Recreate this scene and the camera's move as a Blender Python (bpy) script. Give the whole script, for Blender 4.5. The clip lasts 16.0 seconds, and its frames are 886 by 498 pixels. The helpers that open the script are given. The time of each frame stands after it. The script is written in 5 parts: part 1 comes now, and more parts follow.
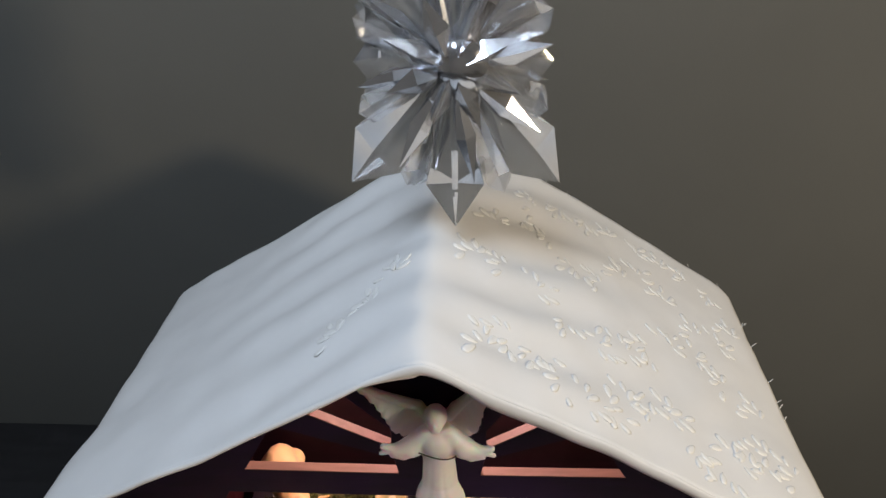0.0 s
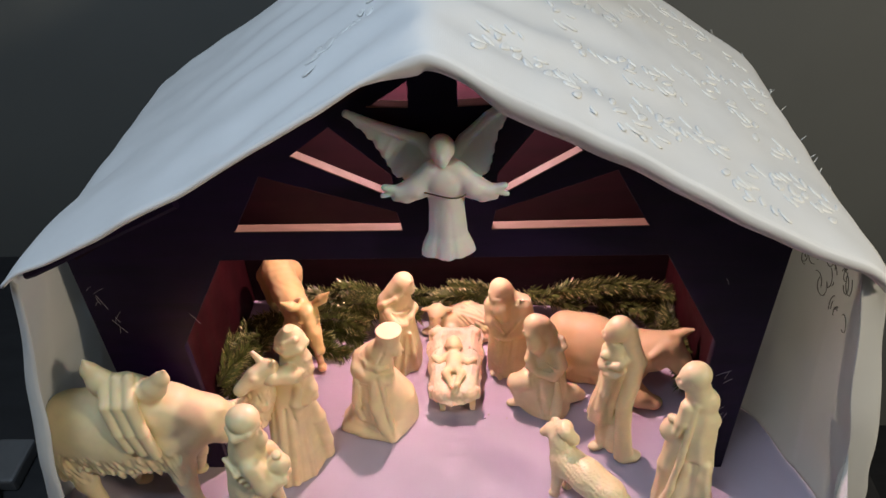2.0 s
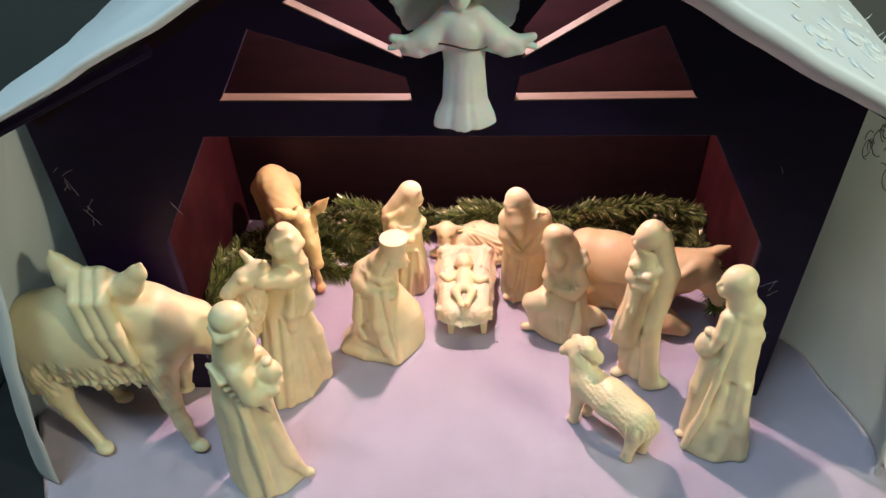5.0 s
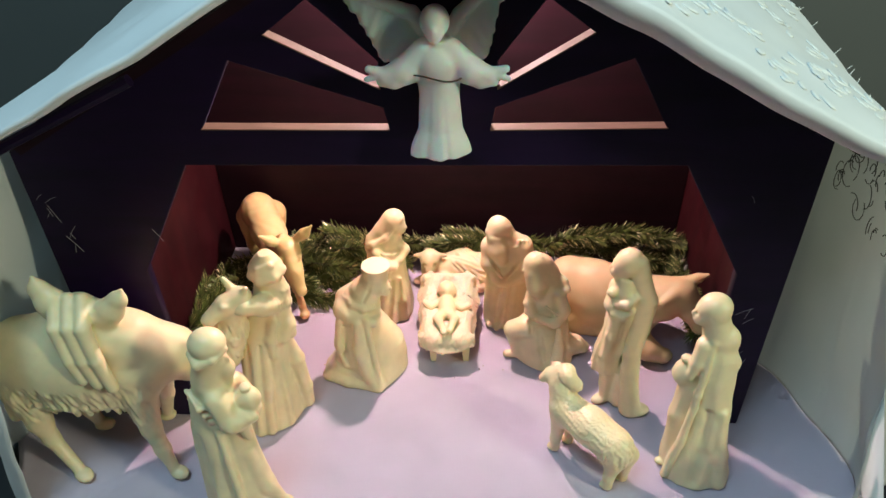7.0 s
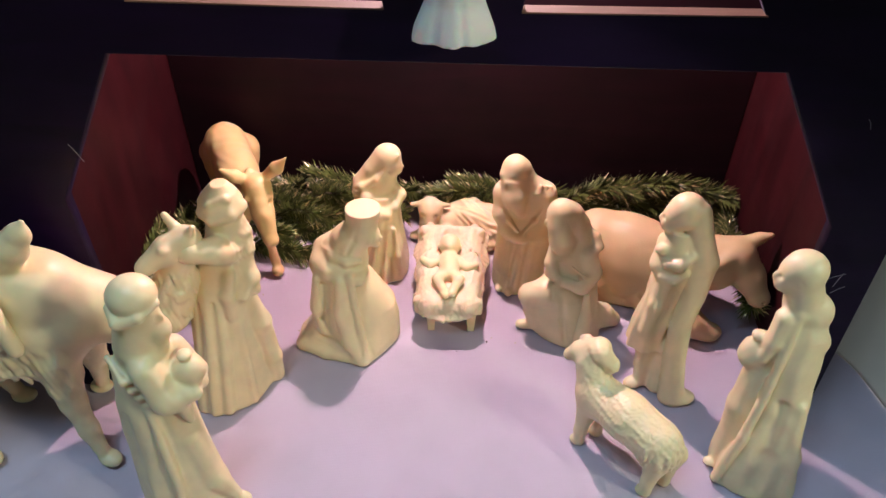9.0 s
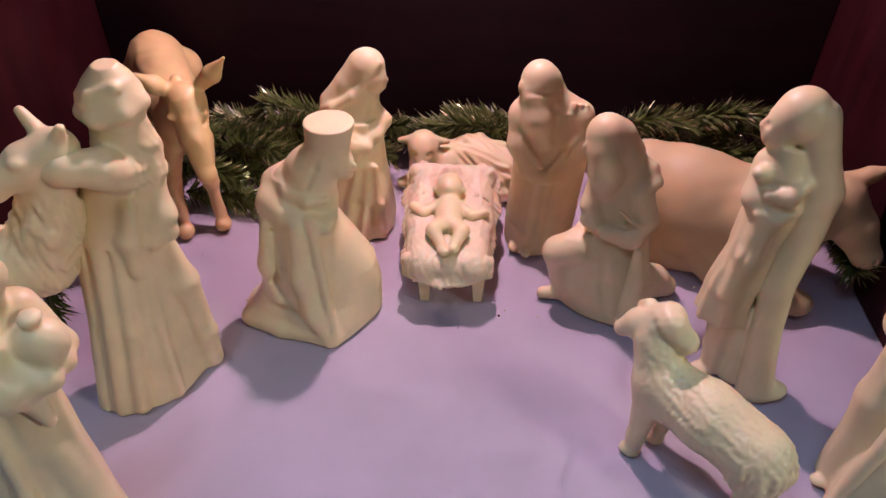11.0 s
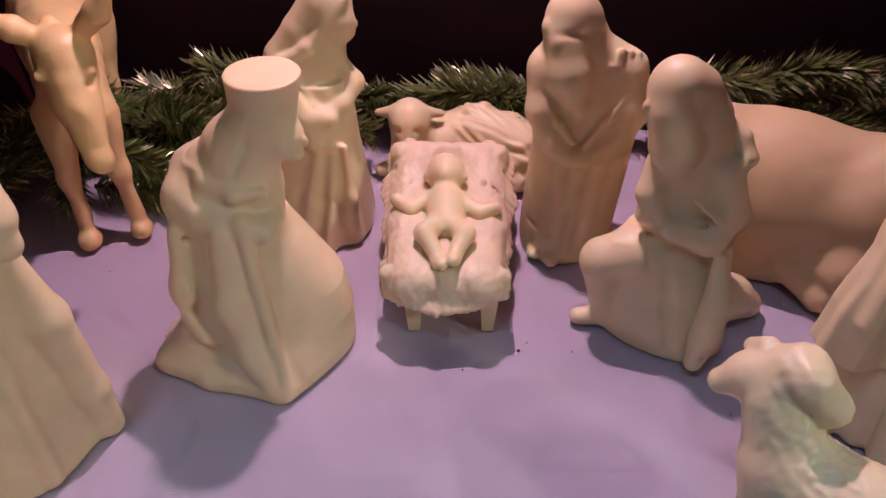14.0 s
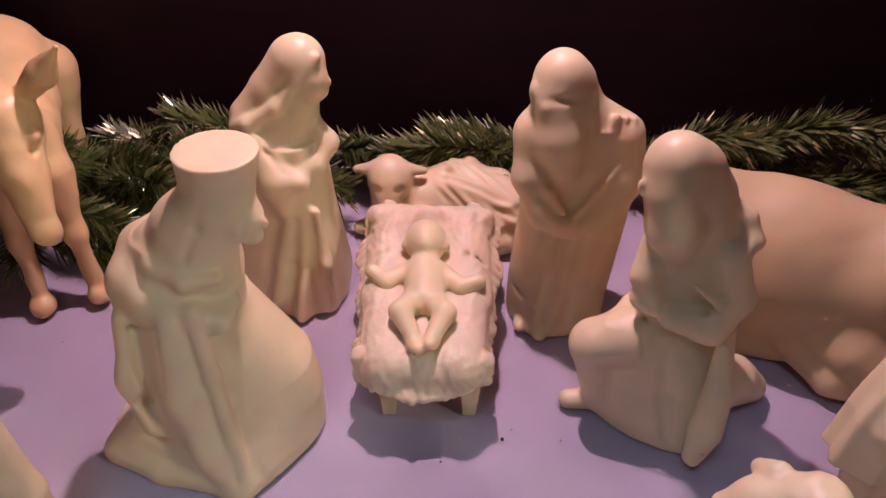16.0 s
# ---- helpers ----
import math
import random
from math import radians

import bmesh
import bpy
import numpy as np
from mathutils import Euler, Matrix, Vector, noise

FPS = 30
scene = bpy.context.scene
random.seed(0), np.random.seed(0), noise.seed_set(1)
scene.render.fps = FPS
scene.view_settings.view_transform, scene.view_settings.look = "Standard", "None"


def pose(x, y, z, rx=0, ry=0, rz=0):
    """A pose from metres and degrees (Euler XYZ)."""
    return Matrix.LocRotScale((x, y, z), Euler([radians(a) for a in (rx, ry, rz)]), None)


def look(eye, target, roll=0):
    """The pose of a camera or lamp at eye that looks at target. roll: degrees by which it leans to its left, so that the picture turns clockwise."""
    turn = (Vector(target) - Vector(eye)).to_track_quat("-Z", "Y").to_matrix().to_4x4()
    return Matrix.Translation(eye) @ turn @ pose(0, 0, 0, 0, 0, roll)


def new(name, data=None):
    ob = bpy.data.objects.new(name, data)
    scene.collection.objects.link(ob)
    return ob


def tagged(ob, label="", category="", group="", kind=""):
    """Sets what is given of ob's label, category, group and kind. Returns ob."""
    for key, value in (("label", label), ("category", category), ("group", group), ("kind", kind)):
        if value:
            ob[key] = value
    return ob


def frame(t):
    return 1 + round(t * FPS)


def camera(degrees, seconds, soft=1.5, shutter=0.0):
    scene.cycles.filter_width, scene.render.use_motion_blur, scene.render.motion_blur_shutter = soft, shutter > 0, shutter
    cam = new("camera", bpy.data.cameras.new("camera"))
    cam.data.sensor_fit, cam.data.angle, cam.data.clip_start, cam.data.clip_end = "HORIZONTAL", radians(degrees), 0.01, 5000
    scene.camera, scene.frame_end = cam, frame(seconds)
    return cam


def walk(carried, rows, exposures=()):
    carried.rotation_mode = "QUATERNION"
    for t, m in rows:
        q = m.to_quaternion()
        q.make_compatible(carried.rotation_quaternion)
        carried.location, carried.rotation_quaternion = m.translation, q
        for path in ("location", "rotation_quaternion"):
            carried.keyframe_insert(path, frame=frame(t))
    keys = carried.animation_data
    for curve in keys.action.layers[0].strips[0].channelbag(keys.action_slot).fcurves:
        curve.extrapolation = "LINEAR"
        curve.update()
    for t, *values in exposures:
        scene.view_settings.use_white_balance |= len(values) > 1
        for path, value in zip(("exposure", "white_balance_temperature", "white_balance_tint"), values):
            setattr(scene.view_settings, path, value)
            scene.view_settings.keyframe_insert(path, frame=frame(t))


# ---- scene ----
cam = camera(61.0, 16.0, 1.5)
PATH = [
    (0, (0.046, -0.486, 0.901), (-0.061, 1.208, -0.157), -1.5),
    (0.5, (0.043, -0.504, 0.848), (-0.073, 1.146, -0.277), -2.2),
    (1, (0.041, -0.503, 0.803), (-0.064, 1.087, -0.405), -2.4),
    (1.5, (0.035, -0.505, 0.772), (-0.066, 1.048, -0.483), -3.0),
    (2, (0.033, -0.511, 0.747), (-0.06, 1.032, -0.522), -3.0),
    (2.5, (0.031, -0.514, 0.718), (-0.05, 1.014, -0.569), -2.0),
    (3, (0.033, -0.514, 0.701), (-0.066, 1.008, -0.592), -2.4),
    (3.5, (0.025, -0.51, 0.671), (-0.078, 0.99, -0.648), -2.3),
    (4, (0.021, -0.501, 0.662), (-0.116, 1.001, -0.652), -3.9),
    (4.2, (0.021, -0.5, 0.655), (-0.106, 0.996, -0.666), -3.4),
    (6.5, (0.031, -0.494, 0.63), (-0.064, 1.041, -0.649), -1.8),
    (7, (0.036, -0.503, 0.641), (-0.056, 1.046, -0.621), -1.8),
    (7.5, (0.034, -0.497, 0.626), (-0.073, 1.034, -0.657), -2.1),
    (8, (0.029, -0.468, 0.604), (-0.067, 1.051, -0.695), -1.0),
    (8.5, (0.03, -0.433, 0.569), (-0.049, 1.09, -0.726), 0.2),
    (9, (0.023, -0.402, 0.523), (-0.057, 1.105, -0.79), 0.2),
    (9.2, (0.02, -0.387, 0.508), (-0.065, 1.12, -0.804), 0.0),
    (11.5, (0.013, -0.269, 0.352), (-0.033, 1.228, -0.974), 1.3),
    (12, (0.013, -0.243, 0.334), (-0.02, 1.243, -1.004), 1.2),
    (12.5, (0.006, -0.221, 0.313), (-0.033, 1.256, -1.035), 1.3),
    (13, (0.007, -0.212, 0.308), (-0.042, 1.273, -1.031), 0.6),
    (13.5, (0.006, -0.194, 0.294), (-0.031, 1.29, -1.046), 0.9),
    (14, (0.007, -0.176, 0.284), (-0.029, 1.32, -1.044), 0.4),
    (14.5, (0.01, -0.158, 0.282), (-0.023, 1.342, -1.041), 0.9),
    (15, (0.012, -0.148, 0.278), (-0.023, 1.361, -1.034), 0.6),
    (15.5, (0.014, -0.144, 0.283), (-0.012, 1.371, -1.023), 0.8),
    (16, (0.014, -0.135, 0.286), (-0.014, 1.388, -1.01), 1.1),
]
walk(cam, [(t, look(eye, target, roll)) for t, eye, target, roll in PATH],
     [(0.0, 0.04, 7150, 26), (1.0, -0.03, 7000, 25), (2.5, -0.08, 6550, 18), (4.2, 0.10, 6250, 5), (7.0, 0.16, 6000, -4), (9.2, -0.06, 5850, 8), (11.5, -0.70, 5700, 23), (16.0, -0.82, 5700, 25)])
# ---------------------------------------------------------------- light
world = bpy.data.worlds.new("world")
scene.world = world
world.use_nodes = True
world.node_tree.nodes["Background"].inputs[0].default_value = (0.5, 0.55, 0.6, 1)
world.node_tree.nodes["Background"].inputs[1].default_value = 0.012


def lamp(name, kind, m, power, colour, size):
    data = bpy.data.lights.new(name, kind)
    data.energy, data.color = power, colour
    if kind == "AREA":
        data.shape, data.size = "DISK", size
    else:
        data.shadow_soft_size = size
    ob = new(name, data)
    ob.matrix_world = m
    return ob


# the bulb under the stable's ridge, a low lamp off to the right
lamp("stable_bulb", "POINT", pose(-0.009, 0.219, 0.43), 7.2, (1.0, 0.79, 0.69), 0.006)
lamp("stable_bulb", "POINT", pose(-0.003, 0.222, 0.427), 3.7, (1.0, 0.40, 0.62), 0.006)
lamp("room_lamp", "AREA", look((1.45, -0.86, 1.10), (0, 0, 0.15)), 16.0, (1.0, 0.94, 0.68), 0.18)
# cool overhead disc, added as fill for the roof and the cloth in front
lamp("cool_overhead_fill", "AREA", look((-0.36, -0.52, 1.95), (0, 0, 0.3)), 18.5, (0.60, 0.83, 1.0), 0.8)

# ---------------------------------------------------------------- materials


def material(name, colour, rough=0.5, metal=0.0, dark=0.8, scale=40.0, bump=0.1, bump_scale=400.0, **more):
    """A principled surface with a broad mottle and a fine grain, sizes per metre."""
    mat = bpy.data.materials.new(name)
    mat.use_nodes = True
    tree = mat.node_tree
    bsdf = tree.nodes["Principled BSDF"]
    coord = tree.nodes.new("ShaderNodeTexCoord")
    big, fine = tree.nodes.new("ShaderNodeTexNoise"), tree.nodes.new("ShaderNodeTexNoise")
    big.inputs["Scale"].default_value, big.inputs["Detail"].default_value = scale, 4
    fine.inputs["Scale"].default_value, fine.inputs["Detail"].default_value = bump_scale, 3
    ramp = tree.nodes.new("ShaderNodeValToRGB")
    ramp.color_ramp.elements[0].position, ramp.color_ramp.elements[1].position = 0.3, 0.7
    ramp.color_ramp.elements[0].color = (*[c * dark for c in colour], 1)
    ramp.color_ramp.elements[1].color = (*colour, 1)
    relief = tree.nodes.new("ShaderNodeBump")
    relief.inputs["Strength"].default_value, relief.inputs["Distance"].default_value = bump, 0.001
    for texture in (big, fine):
        tree.links.new(coord.outputs["Object"], texture.inputs["Vector"])
    tree.links.new(big.outputs["Fac"], ramp.inputs["Fac"])
    tree.links.new(ramp.outputs["Color"], bsdf.inputs["Base Color"])
    tree.links.new(fine.outputs["Fac"], relief.inputs["Height"])
    tree.links.new(relief.outputs["Normal"], bsdf.inputs["Normal"])
    bsdf.inputs["Roughness"].default_value, bsdf.inputs["Metallic"].default_value = rough, metal
    for key, value in more.items():
        bsdf.inputs[key.replace("_", " ")].default_value = value
    return mat


def wood_material(name, colour, rough, stretch, dark=0.5):
    """Stained wood: grain drawn out along one axis, a scuffed gloss."""
    mat = material(name, colour, rough, dark=dark, scale=9.0, bump=0.12, bump_scale=120.0)
    tree = mat.node_tree
    coord = next(n for n in tree.nodes if n.type == "TEX_COORD")
    mapping = tree.nodes.new("ShaderNodeMapping")
    mapping.inputs["Scale"].default_value = stretch
    tree.links.new(coord.outputs["Object"], mapping.inputs["Vector"])
    for n in [n for n in tree.nodes if n.type == "TEX_NOISE"]:
        n.inputs["Distortion"].default_value = 0.6
        tree.links.new(mapping.outputs["Vector"], n.inputs["Vector"])
    scuff = tree.nodes.new("ShaderNodeTexNoise")
    scuff.inputs["Scale"].default_value, scuff.inputs["Detail"].default_value = 30, 6
    span = tree.nodes.new("ShaderNodeMapRange")
    span.inputs["To Min"].default_value, span.inputs["To Max"].default_value = rough - 0.1, rough + 0.2
    tree.links.new(coord.outputs["Object"], scuff.inputs["Vector"])
    tree.links.new(scuff.outputs["Fac"], span.inputs["Value"])
    tree.links.new(span.outputs["Result"], tree.nodes["Principled BSDF"].inputs["Roughness"])
    return mat


def cloth_material(name, colour, rough=0.85, thread=1400.0, glow=0.0):
    """Woven cloth: crossed fine waves for the weave, faint creases."""
    mat = material(name, colour, rough, dark=0.93, scale=14.0, bump=0.25, bump_scale=60.0, Sheen_Weight=0.15)
    tree = mat.node_tree
    coord = next(n for n in tree.nodes if n.type == "TEX_COORD")
    first = next(n for n in tree.nodes if n.type == "BUMP")
    total = None
    for axis in ("X", "Y"):
        wave = tree.nodes.new("ShaderNodeTexWave")
        wave.bands_direction = axis
        wave.inputs["Scale"].default_value = thread / 6.3
        wave.inputs["Distortion"].default_value = 1.0
        tree.links.new(coord.outputs["Object"], wave.inputs["Vector"])
        if total is None:
            total = wave.outputs["Fac"]
        else:
            add = tree.nodes.new("ShaderNodeMath")
            tree.links.new(total, add.inputs[0])
            tree.links.new(wave.outputs["Fac"], add.inputs[1])
            total = add.outputs[0]
    weave = tree.nodes.new("ShaderNodeBump")
    weave.inputs["Strength"].default_value, weave.inputs["Distance"].default_value = 0.07, 0.0004
    tree.links.new(total, weave.inputs["Height"])
    tree.links.new(first.outputs["Normal"], weave.inputs["Normal"])
    tree.links.new(weave.outputs["Normal"], tree.nodes["Principled BSDF"].inputs["Normal"])
    if glow:
        # thin cotton: part of the light comes through
        thin, mix = tree.nodes.new("ShaderNodeBsdfTranslucent"), tree.nodes.new("ShaderNodeMixShader")
        thin.inputs["Color"].default_value = (*colour, 1)
        mix.inputs[0].default_value = glow
        tree.links.new(tree.nodes["Principled BSDF"].outputs[0], mix.inputs[1])
        tree.links.new(thin.outputs[0], mix.inputs[2])
        tree.links.new(mix.outputs[0], tree.nodes["Material Output"].inputs[0])
    return mat


ivory = material("ivory_plastic", (0.81, 0.67, 0.395), 0.42, dark=0.88, scale=55, bump=0.08, bump_scale=420,
                 Subsurface_Weight=0.25, Subsurface_Scale=0.006)
straw = material("ivory_straw", (0.80, 0.65, 0.43), 0.5, dark=0.85, scale=90, bump=0.3, bump_scale=420,
                 Subsurface_Weight=0.25, Subsurface_Scale=0.005)
tan = material("tan_plastic", (0.78, 0.55, 0.25), 0.42, dark=0.92, scale=45, bump=0.12, bump_scale=500,
               Subsurface_Weight=0.2, Subsurface_Scale=0.005)
buff = material("buff_plastic", (0.66, 0.49, 0.26), 0.52, dark=0.92, scale=45, bump=0.1, bump_scale=500,
                Subsurface_Weight=0.2, Subsurface_Scale=0.005)
porcelain = material("white_plastic", (0.84, 0.79, 0.76), 0.38, dark=0.93, scale=50, bump=0.08, bump_scale=500,
                     Subsurface_Weight=0.8, Subsurface_Scale=0.02)
# cool reflections are put into the front's blue base; boards inside stay redder
mahogany = wood_material("mahogany_stain_cool_cast", (0.010, 0.0022, 0.026), 0.50, (1, 6, 6))
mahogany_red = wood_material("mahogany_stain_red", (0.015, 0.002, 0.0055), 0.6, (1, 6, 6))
mahogany_upright = wood_material("mahogany_stain_upright", (0.034, 0.0034, 0.0055), 0.52, (6, 6, 1))
for stained in (mahogany, mahogany_red, mahogany_upright):
    stained.node_tree.nodes["Principled BSDF"].inputs["Specular IOR Level"].default_value = 0.22
raw_wood = wood_material("raw_wood", (0.25, 0.14, 0.09), 0.75, (2, 12, 12), 0.7)
scuff_white = material("bare_primer", (0.26, 0.24, 0.27), 0.7)
table_wood = wood_material("table_wood", (0.010, 0.010, 0.012), 0.6, (1, 7, 7))
linen = cloth_material("white_linen", (0.87, 0.87, 0.86), glow=0.10)
thin_linen = cloth_material("thin_white_linen", (0.82, 0.83, 0.82), glow=0.48)
table_linen = cloth_material("table_linen", (0.79, 0.69, 0.79))
satin = material("satin_thread", (0.93, 0.93, 0.90), 0.45, dark=0.9, scale=300, bump=0.35, bump_scale=1500, Sheen_Weight=0.3)
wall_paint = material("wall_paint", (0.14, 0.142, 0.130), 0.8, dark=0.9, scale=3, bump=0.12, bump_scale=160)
room_paint = material("room_paint", (0.42, 0.40, 0.36), 0.85, dark=0.92, scale=2, bump=0.05, bump_scale=100)
needle_green = material("needle_green", (0.155, 0.19, 0.045), 0.40, dark=0.35, scale=120, bump=0.0)
glitter = material("gold_glitter", (0.80, 0.74, 0.40), 0.34, 0.85, dark=0.6, scale=300, bump=0.0)
stem_brown = material("stem_brown", (0.07, 0.05, 0.03), 0.8, dark=0.6, scale=200)
acrylic = bpy.data.materials.new("clear_acrylic")
acrylic.use_nodes = True
acrylic.node_tree.nodes["Principled BSDF"].inputs["Base Color"].default_value = (0.93, 0.95, 0.98, 1)
acrylic.node_tree.nodes["Principled BSDF"].inputs["Roughness"].default_value = 0.03
acrylic.node_tree.nodes["Principled BSDF"].inputs["Transmission Weight"].default_value = 0.9
acrylic.node_tree.nodes["Principled BSDF"].inputs["IOR"].default_value = 1.49
silver = material("silver_foil", (0.70, 0.72, 0.76), 0.16, 0.9, dark=0.9, scale=60, bump=0.1, bump_scale=200)
dark_thread = material("grey_thread", (0.10, 0.10, 0.09), 0.7)
wire = material("dark_wire", (0.06, 0.045, 0.03), 0.5, 0.6)
grey_plastic = material("grey_plastic", (0.10, 0.10, 0.10), 0.5)
black_plastic = material("black_plastic", (0.02, 0.02, 0.022), 0.4)

# ---------------------------------------------------------------- mesh tools


def link(name, mesh, mat, parent=None, label="", smooth=False):
    if mat is not None and not mesh.materials:
        mesh.materials.append(mat)
    if smooth:
        mesh.polygons.foreach_set("use_smooth", np.ones(len(mesh.polygons), bool))
    ob = new(name, mesh)
    if parent is not None:
        ob.parent = parent
    return tagged(ob, label) if label else ob


def part(name, bm, mat, parent=None, label="", smooth=False):
    mesh = bpy.data.meshes.new(name)
    bm.to_mesh(mesh)
    bm.free()
    return link(name, mesh, mat, parent, label, smooth)


def group_of(name, x, y, z, label, category, kind="", group=""):
    ob = new(name)
    ob.matrix_world = pose(x, y, z)
    ob.empty_display_size = 0.02
    return tagged(ob, label, category, group, kind)


def block(lo, hi, bevel=0.0):
    bm = bmesh.new()
    bmesh.ops.create_cube(bm, size=1, matrix=Matrix.Translation([(a + b) / 2 for a, b in zip(lo, hi)]) @ Matrix.Diagonal([*[b - a for a, b in zip(lo, hi)], 1]))
    if bevel:
        bmesh.ops.bevel(bm, geom=bm.edges[:], offset=bevel, segments=2, affect="EDGES", profile=0.6)
    return bm


def sheet_cut(name, outline, holes, depth, mat, parent, label=""):
    """A board in the xz plane with openings sawn through it; its front face at y = 0, bevelled a little."""
    curve = bpy.data.curves.new(name, "CURVE")
    curve.dimensions, curve.fill_mode, curve.extrude, curve.bevel_depth, curve.bevel_resolution = "2D", "BOTH", depth / 2 - 0.0008, 0.0008, 0
    for loop in (outline, *holes):
        line = curve.splines.new("POLY")
        line.points.add(len(loop) - 1)
        for p, (x, z) in zip(line.points, loop):
            p.co = (x, z, 0, 1)
        line.use_cyclic_u = True
    temp = bpy.data.objects.new(name, curve)
    scene.collection.objects.link(temp)
    mesh = bpy.data.meshes.new_from_object(temp.evaluated_get(bpy.context.evaluated_depsgraph_get()))
    bpy.data.objects.remove(temp)
    mesh.transform(pose(0, depth / 2, 0, 90))
    mesh.materials.clear()
    bm = bmesh.new()
    bm.from_mesh(mesh)
    bmesh.ops.remove_doubles(bm, verts=bm.verts[:], dist=0.00005)
    bm.to_mesh(mesh)
    bm.free()
    return link(name, mesh, mat, parent, label)


def tube(points, radii, sides=8, close=True):
    """A bent tube through points."""
    bm = bmesh.new()
    rings = []
    pts = [Vector(p) for p in points]
    for n, p in enumerate(pts):
        along = (pts[min(n + 1, len(pts) - 1)] - pts[max(n - 1, 0)]).normalized()
        q = along.to_track_quat("Z", "Y")
        r = radii[n] if isinstance(radii, (list, tuple)) else radii
        rings.append([bm.verts.new(p + q @ Vector((r * math.cos(a), r * math.sin(a), 0))) for a in [2 * math.pi * k / sides for k in range(sides)]])
    for a, b in zip(rings, rings[1:]):
        for k in range(sides):
            bm.faces.new((a[k], a[(k + 1) % sides], b[(k + 1) % sides], b[k]))
    if close:
        bm.faces.new(rings[0][::-1])
        bm.faces.new(rings[-1])
    return bm


def along(path, t):
    n = min(int(t * (len(path) - 1)), len(path) - 2)
    f = t * (len(path) - 1) - n
    return Vector([a + (b - a) * f for a, b in zip(path[n], path[n + 1])])


# ---------------------------------------------------------------- modelling in clay


class Clay:
    """A solid kept as distances on a grid (centimetres): rounded forms are pressed together, then skinned."""

    def __init__(self, lo, hi, step):
        self.lo, self.step = np.array(lo, np.float32), step
        axes = [np.arange(a, b + step, step, dtype=np.float32) for a, b in zip(lo, hi)]
        self.x, self.y, self.z = np.meshgrid(*axes, indexing="ij", sparse=True)
        self.d = np.full([len(a) for a in axes], 50.0, np.float32)

    def near(self, lo, hi, margin):
        cut = []
        for n in range(3):
            a = int(np.floor((lo[n] - margin - self.lo[n]) / self.step))
            b = int(np.ceil((hi[n] + margin - self.lo[n]) / self.step)) + 1
            cut.append(slice(max(a, 0), max(b, 1)))
        cut = tuple(cut)
        return cut, self.x[cut[0]], self.y[:, cut[1]], self.z[:, :, cut[2]]

    def press(self, cut, d, k, carve=False):
        old = self.d[cut]
        if carve:
            h = np.clip(0.5 - 0.5 * (old + d) / k, 0, 1)
            self.d[cut] = old * (1 - h) - d * h + k * h * (1 - h)
        else:
            h = np.clip(0.5 + 0.5 * (d - old) / k, 0, 1)
            self.d[cut] = d * (1 - h) + old * h - k * h * (1 - h)
        return self

    def ball(self, c, r, k=0.4, yaw=0.0, pitch=0.0, carve=False):
        """An ellipsoid; yaw turns it about z, pitch lifts its x axis."""
        r = (r, r, r) if isinstance(r, (int, float)) else r
        big = max(r)
        cut, x, y, z = self.near([v - big for v in c], [v + big for v in c], 2 * k + 0.3)
        x, y, z = x - c[0], y - c[1], z - c[2]
        cy, sy, cp, sp = math.cos(radians(yaw)), math.sin(radians(yaw)), math.cos(radians(pitch)), math.sin(radians(pitch))
        u, v = x * cy + y * sy, -x * sy + y * cy
        u, w = u * cp + z * sp, -u * sp + z * cp
        k0 = np.sqrt((u / r[0]) ** 2 + (v / r[1]) ** 2 + (w / r[2]) ** 2) + 1e-6
        k1 = np.sqrt((u / r[0] ** 2) ** 2 + (v / r[1] ** 2) ** 2 + (w / r[2] ** 2) ** 2) + 1e-6
        return self.press(cut, (k0 * (k0 - 1) / k1).astype(np.float32), k, carve)

    def limb(self, points, radii, k=0.4, carve=False, flat=1.0):
        """A chain of rounded cones."""
        for a, b, ra, rb in zip(points, points[1:], radii, radii[1:]):
            big = max(ra, rb)
            cut, x, y, z = self.near([min(p) - big for p in zip(a, b)], [max(p) + big for p in zip(a, b)], 2 * k + 0.3)
            ab = [q - p for p, q in zip(a, b)]
            length = sum(v * v for v in ab)
            px, py, pz = x - a[0], y - a[1], z - a[2]
            h = np.clip((px * ab[0] + py * ab[1] + pz * ab[2]) / length, 0, 1)
            d = np.sqrt((px - h * ab[0]) ** 2 + ((py - h * ab[1]) / flat) ** 2 + (pz - h * ab[2]) ** 2) - (ra + (rb - ra) * h)
            self.press(cut, d.astype(np.float32), k, carve)
        return self

    def robe(self, rows, folds=9, depth=0.1, twist=0.0, phase=0.0, k=0.5, fade=0.0):
        """A draped column: rows of height, centre x, y and half widths; folds are deepest at the hem."""
        rows = np.array(rows, float)
        zs = rows[:, 0]
        big = rows[:, 3:5].max()
        cut, x, y, z = self.near((rows[:, 1].min() - big, rows[:, 2].min() - big, zs[0]), (rows[:, 1].max() + big, rows[:, 2].max() + big, zs[-1]), k + 0.4)
        zz = z.ravel()
        cx, cy, rx, ry = [np.interp(zz, zs, rows[:, n]).astype(np.float32)[None, None, :] for n in (1, 2, 3, 4)]
        u, v = (x - cx) / rx, (y - cy) / ry
        ang = np.arctan2(v, u)
        t = np.clip((z - zs[0]) / (zs[-1] - zs[0]), 0, 1)
        deep = depth * ((1 - t) ** 0.7 + fade)
        wave = 1.0 - 2.0 * np.abs(np.sin(0.5 * (folds * ang + phase + twist * t * 6))) + 0.4 * np.sin((folds * 2 - 5) * ang + 2.1 * phase + 1.7 + twist * t * 9)
        rad = np.sqrt(u * u + v * v) / (1 + deep * 0.5 * wave)
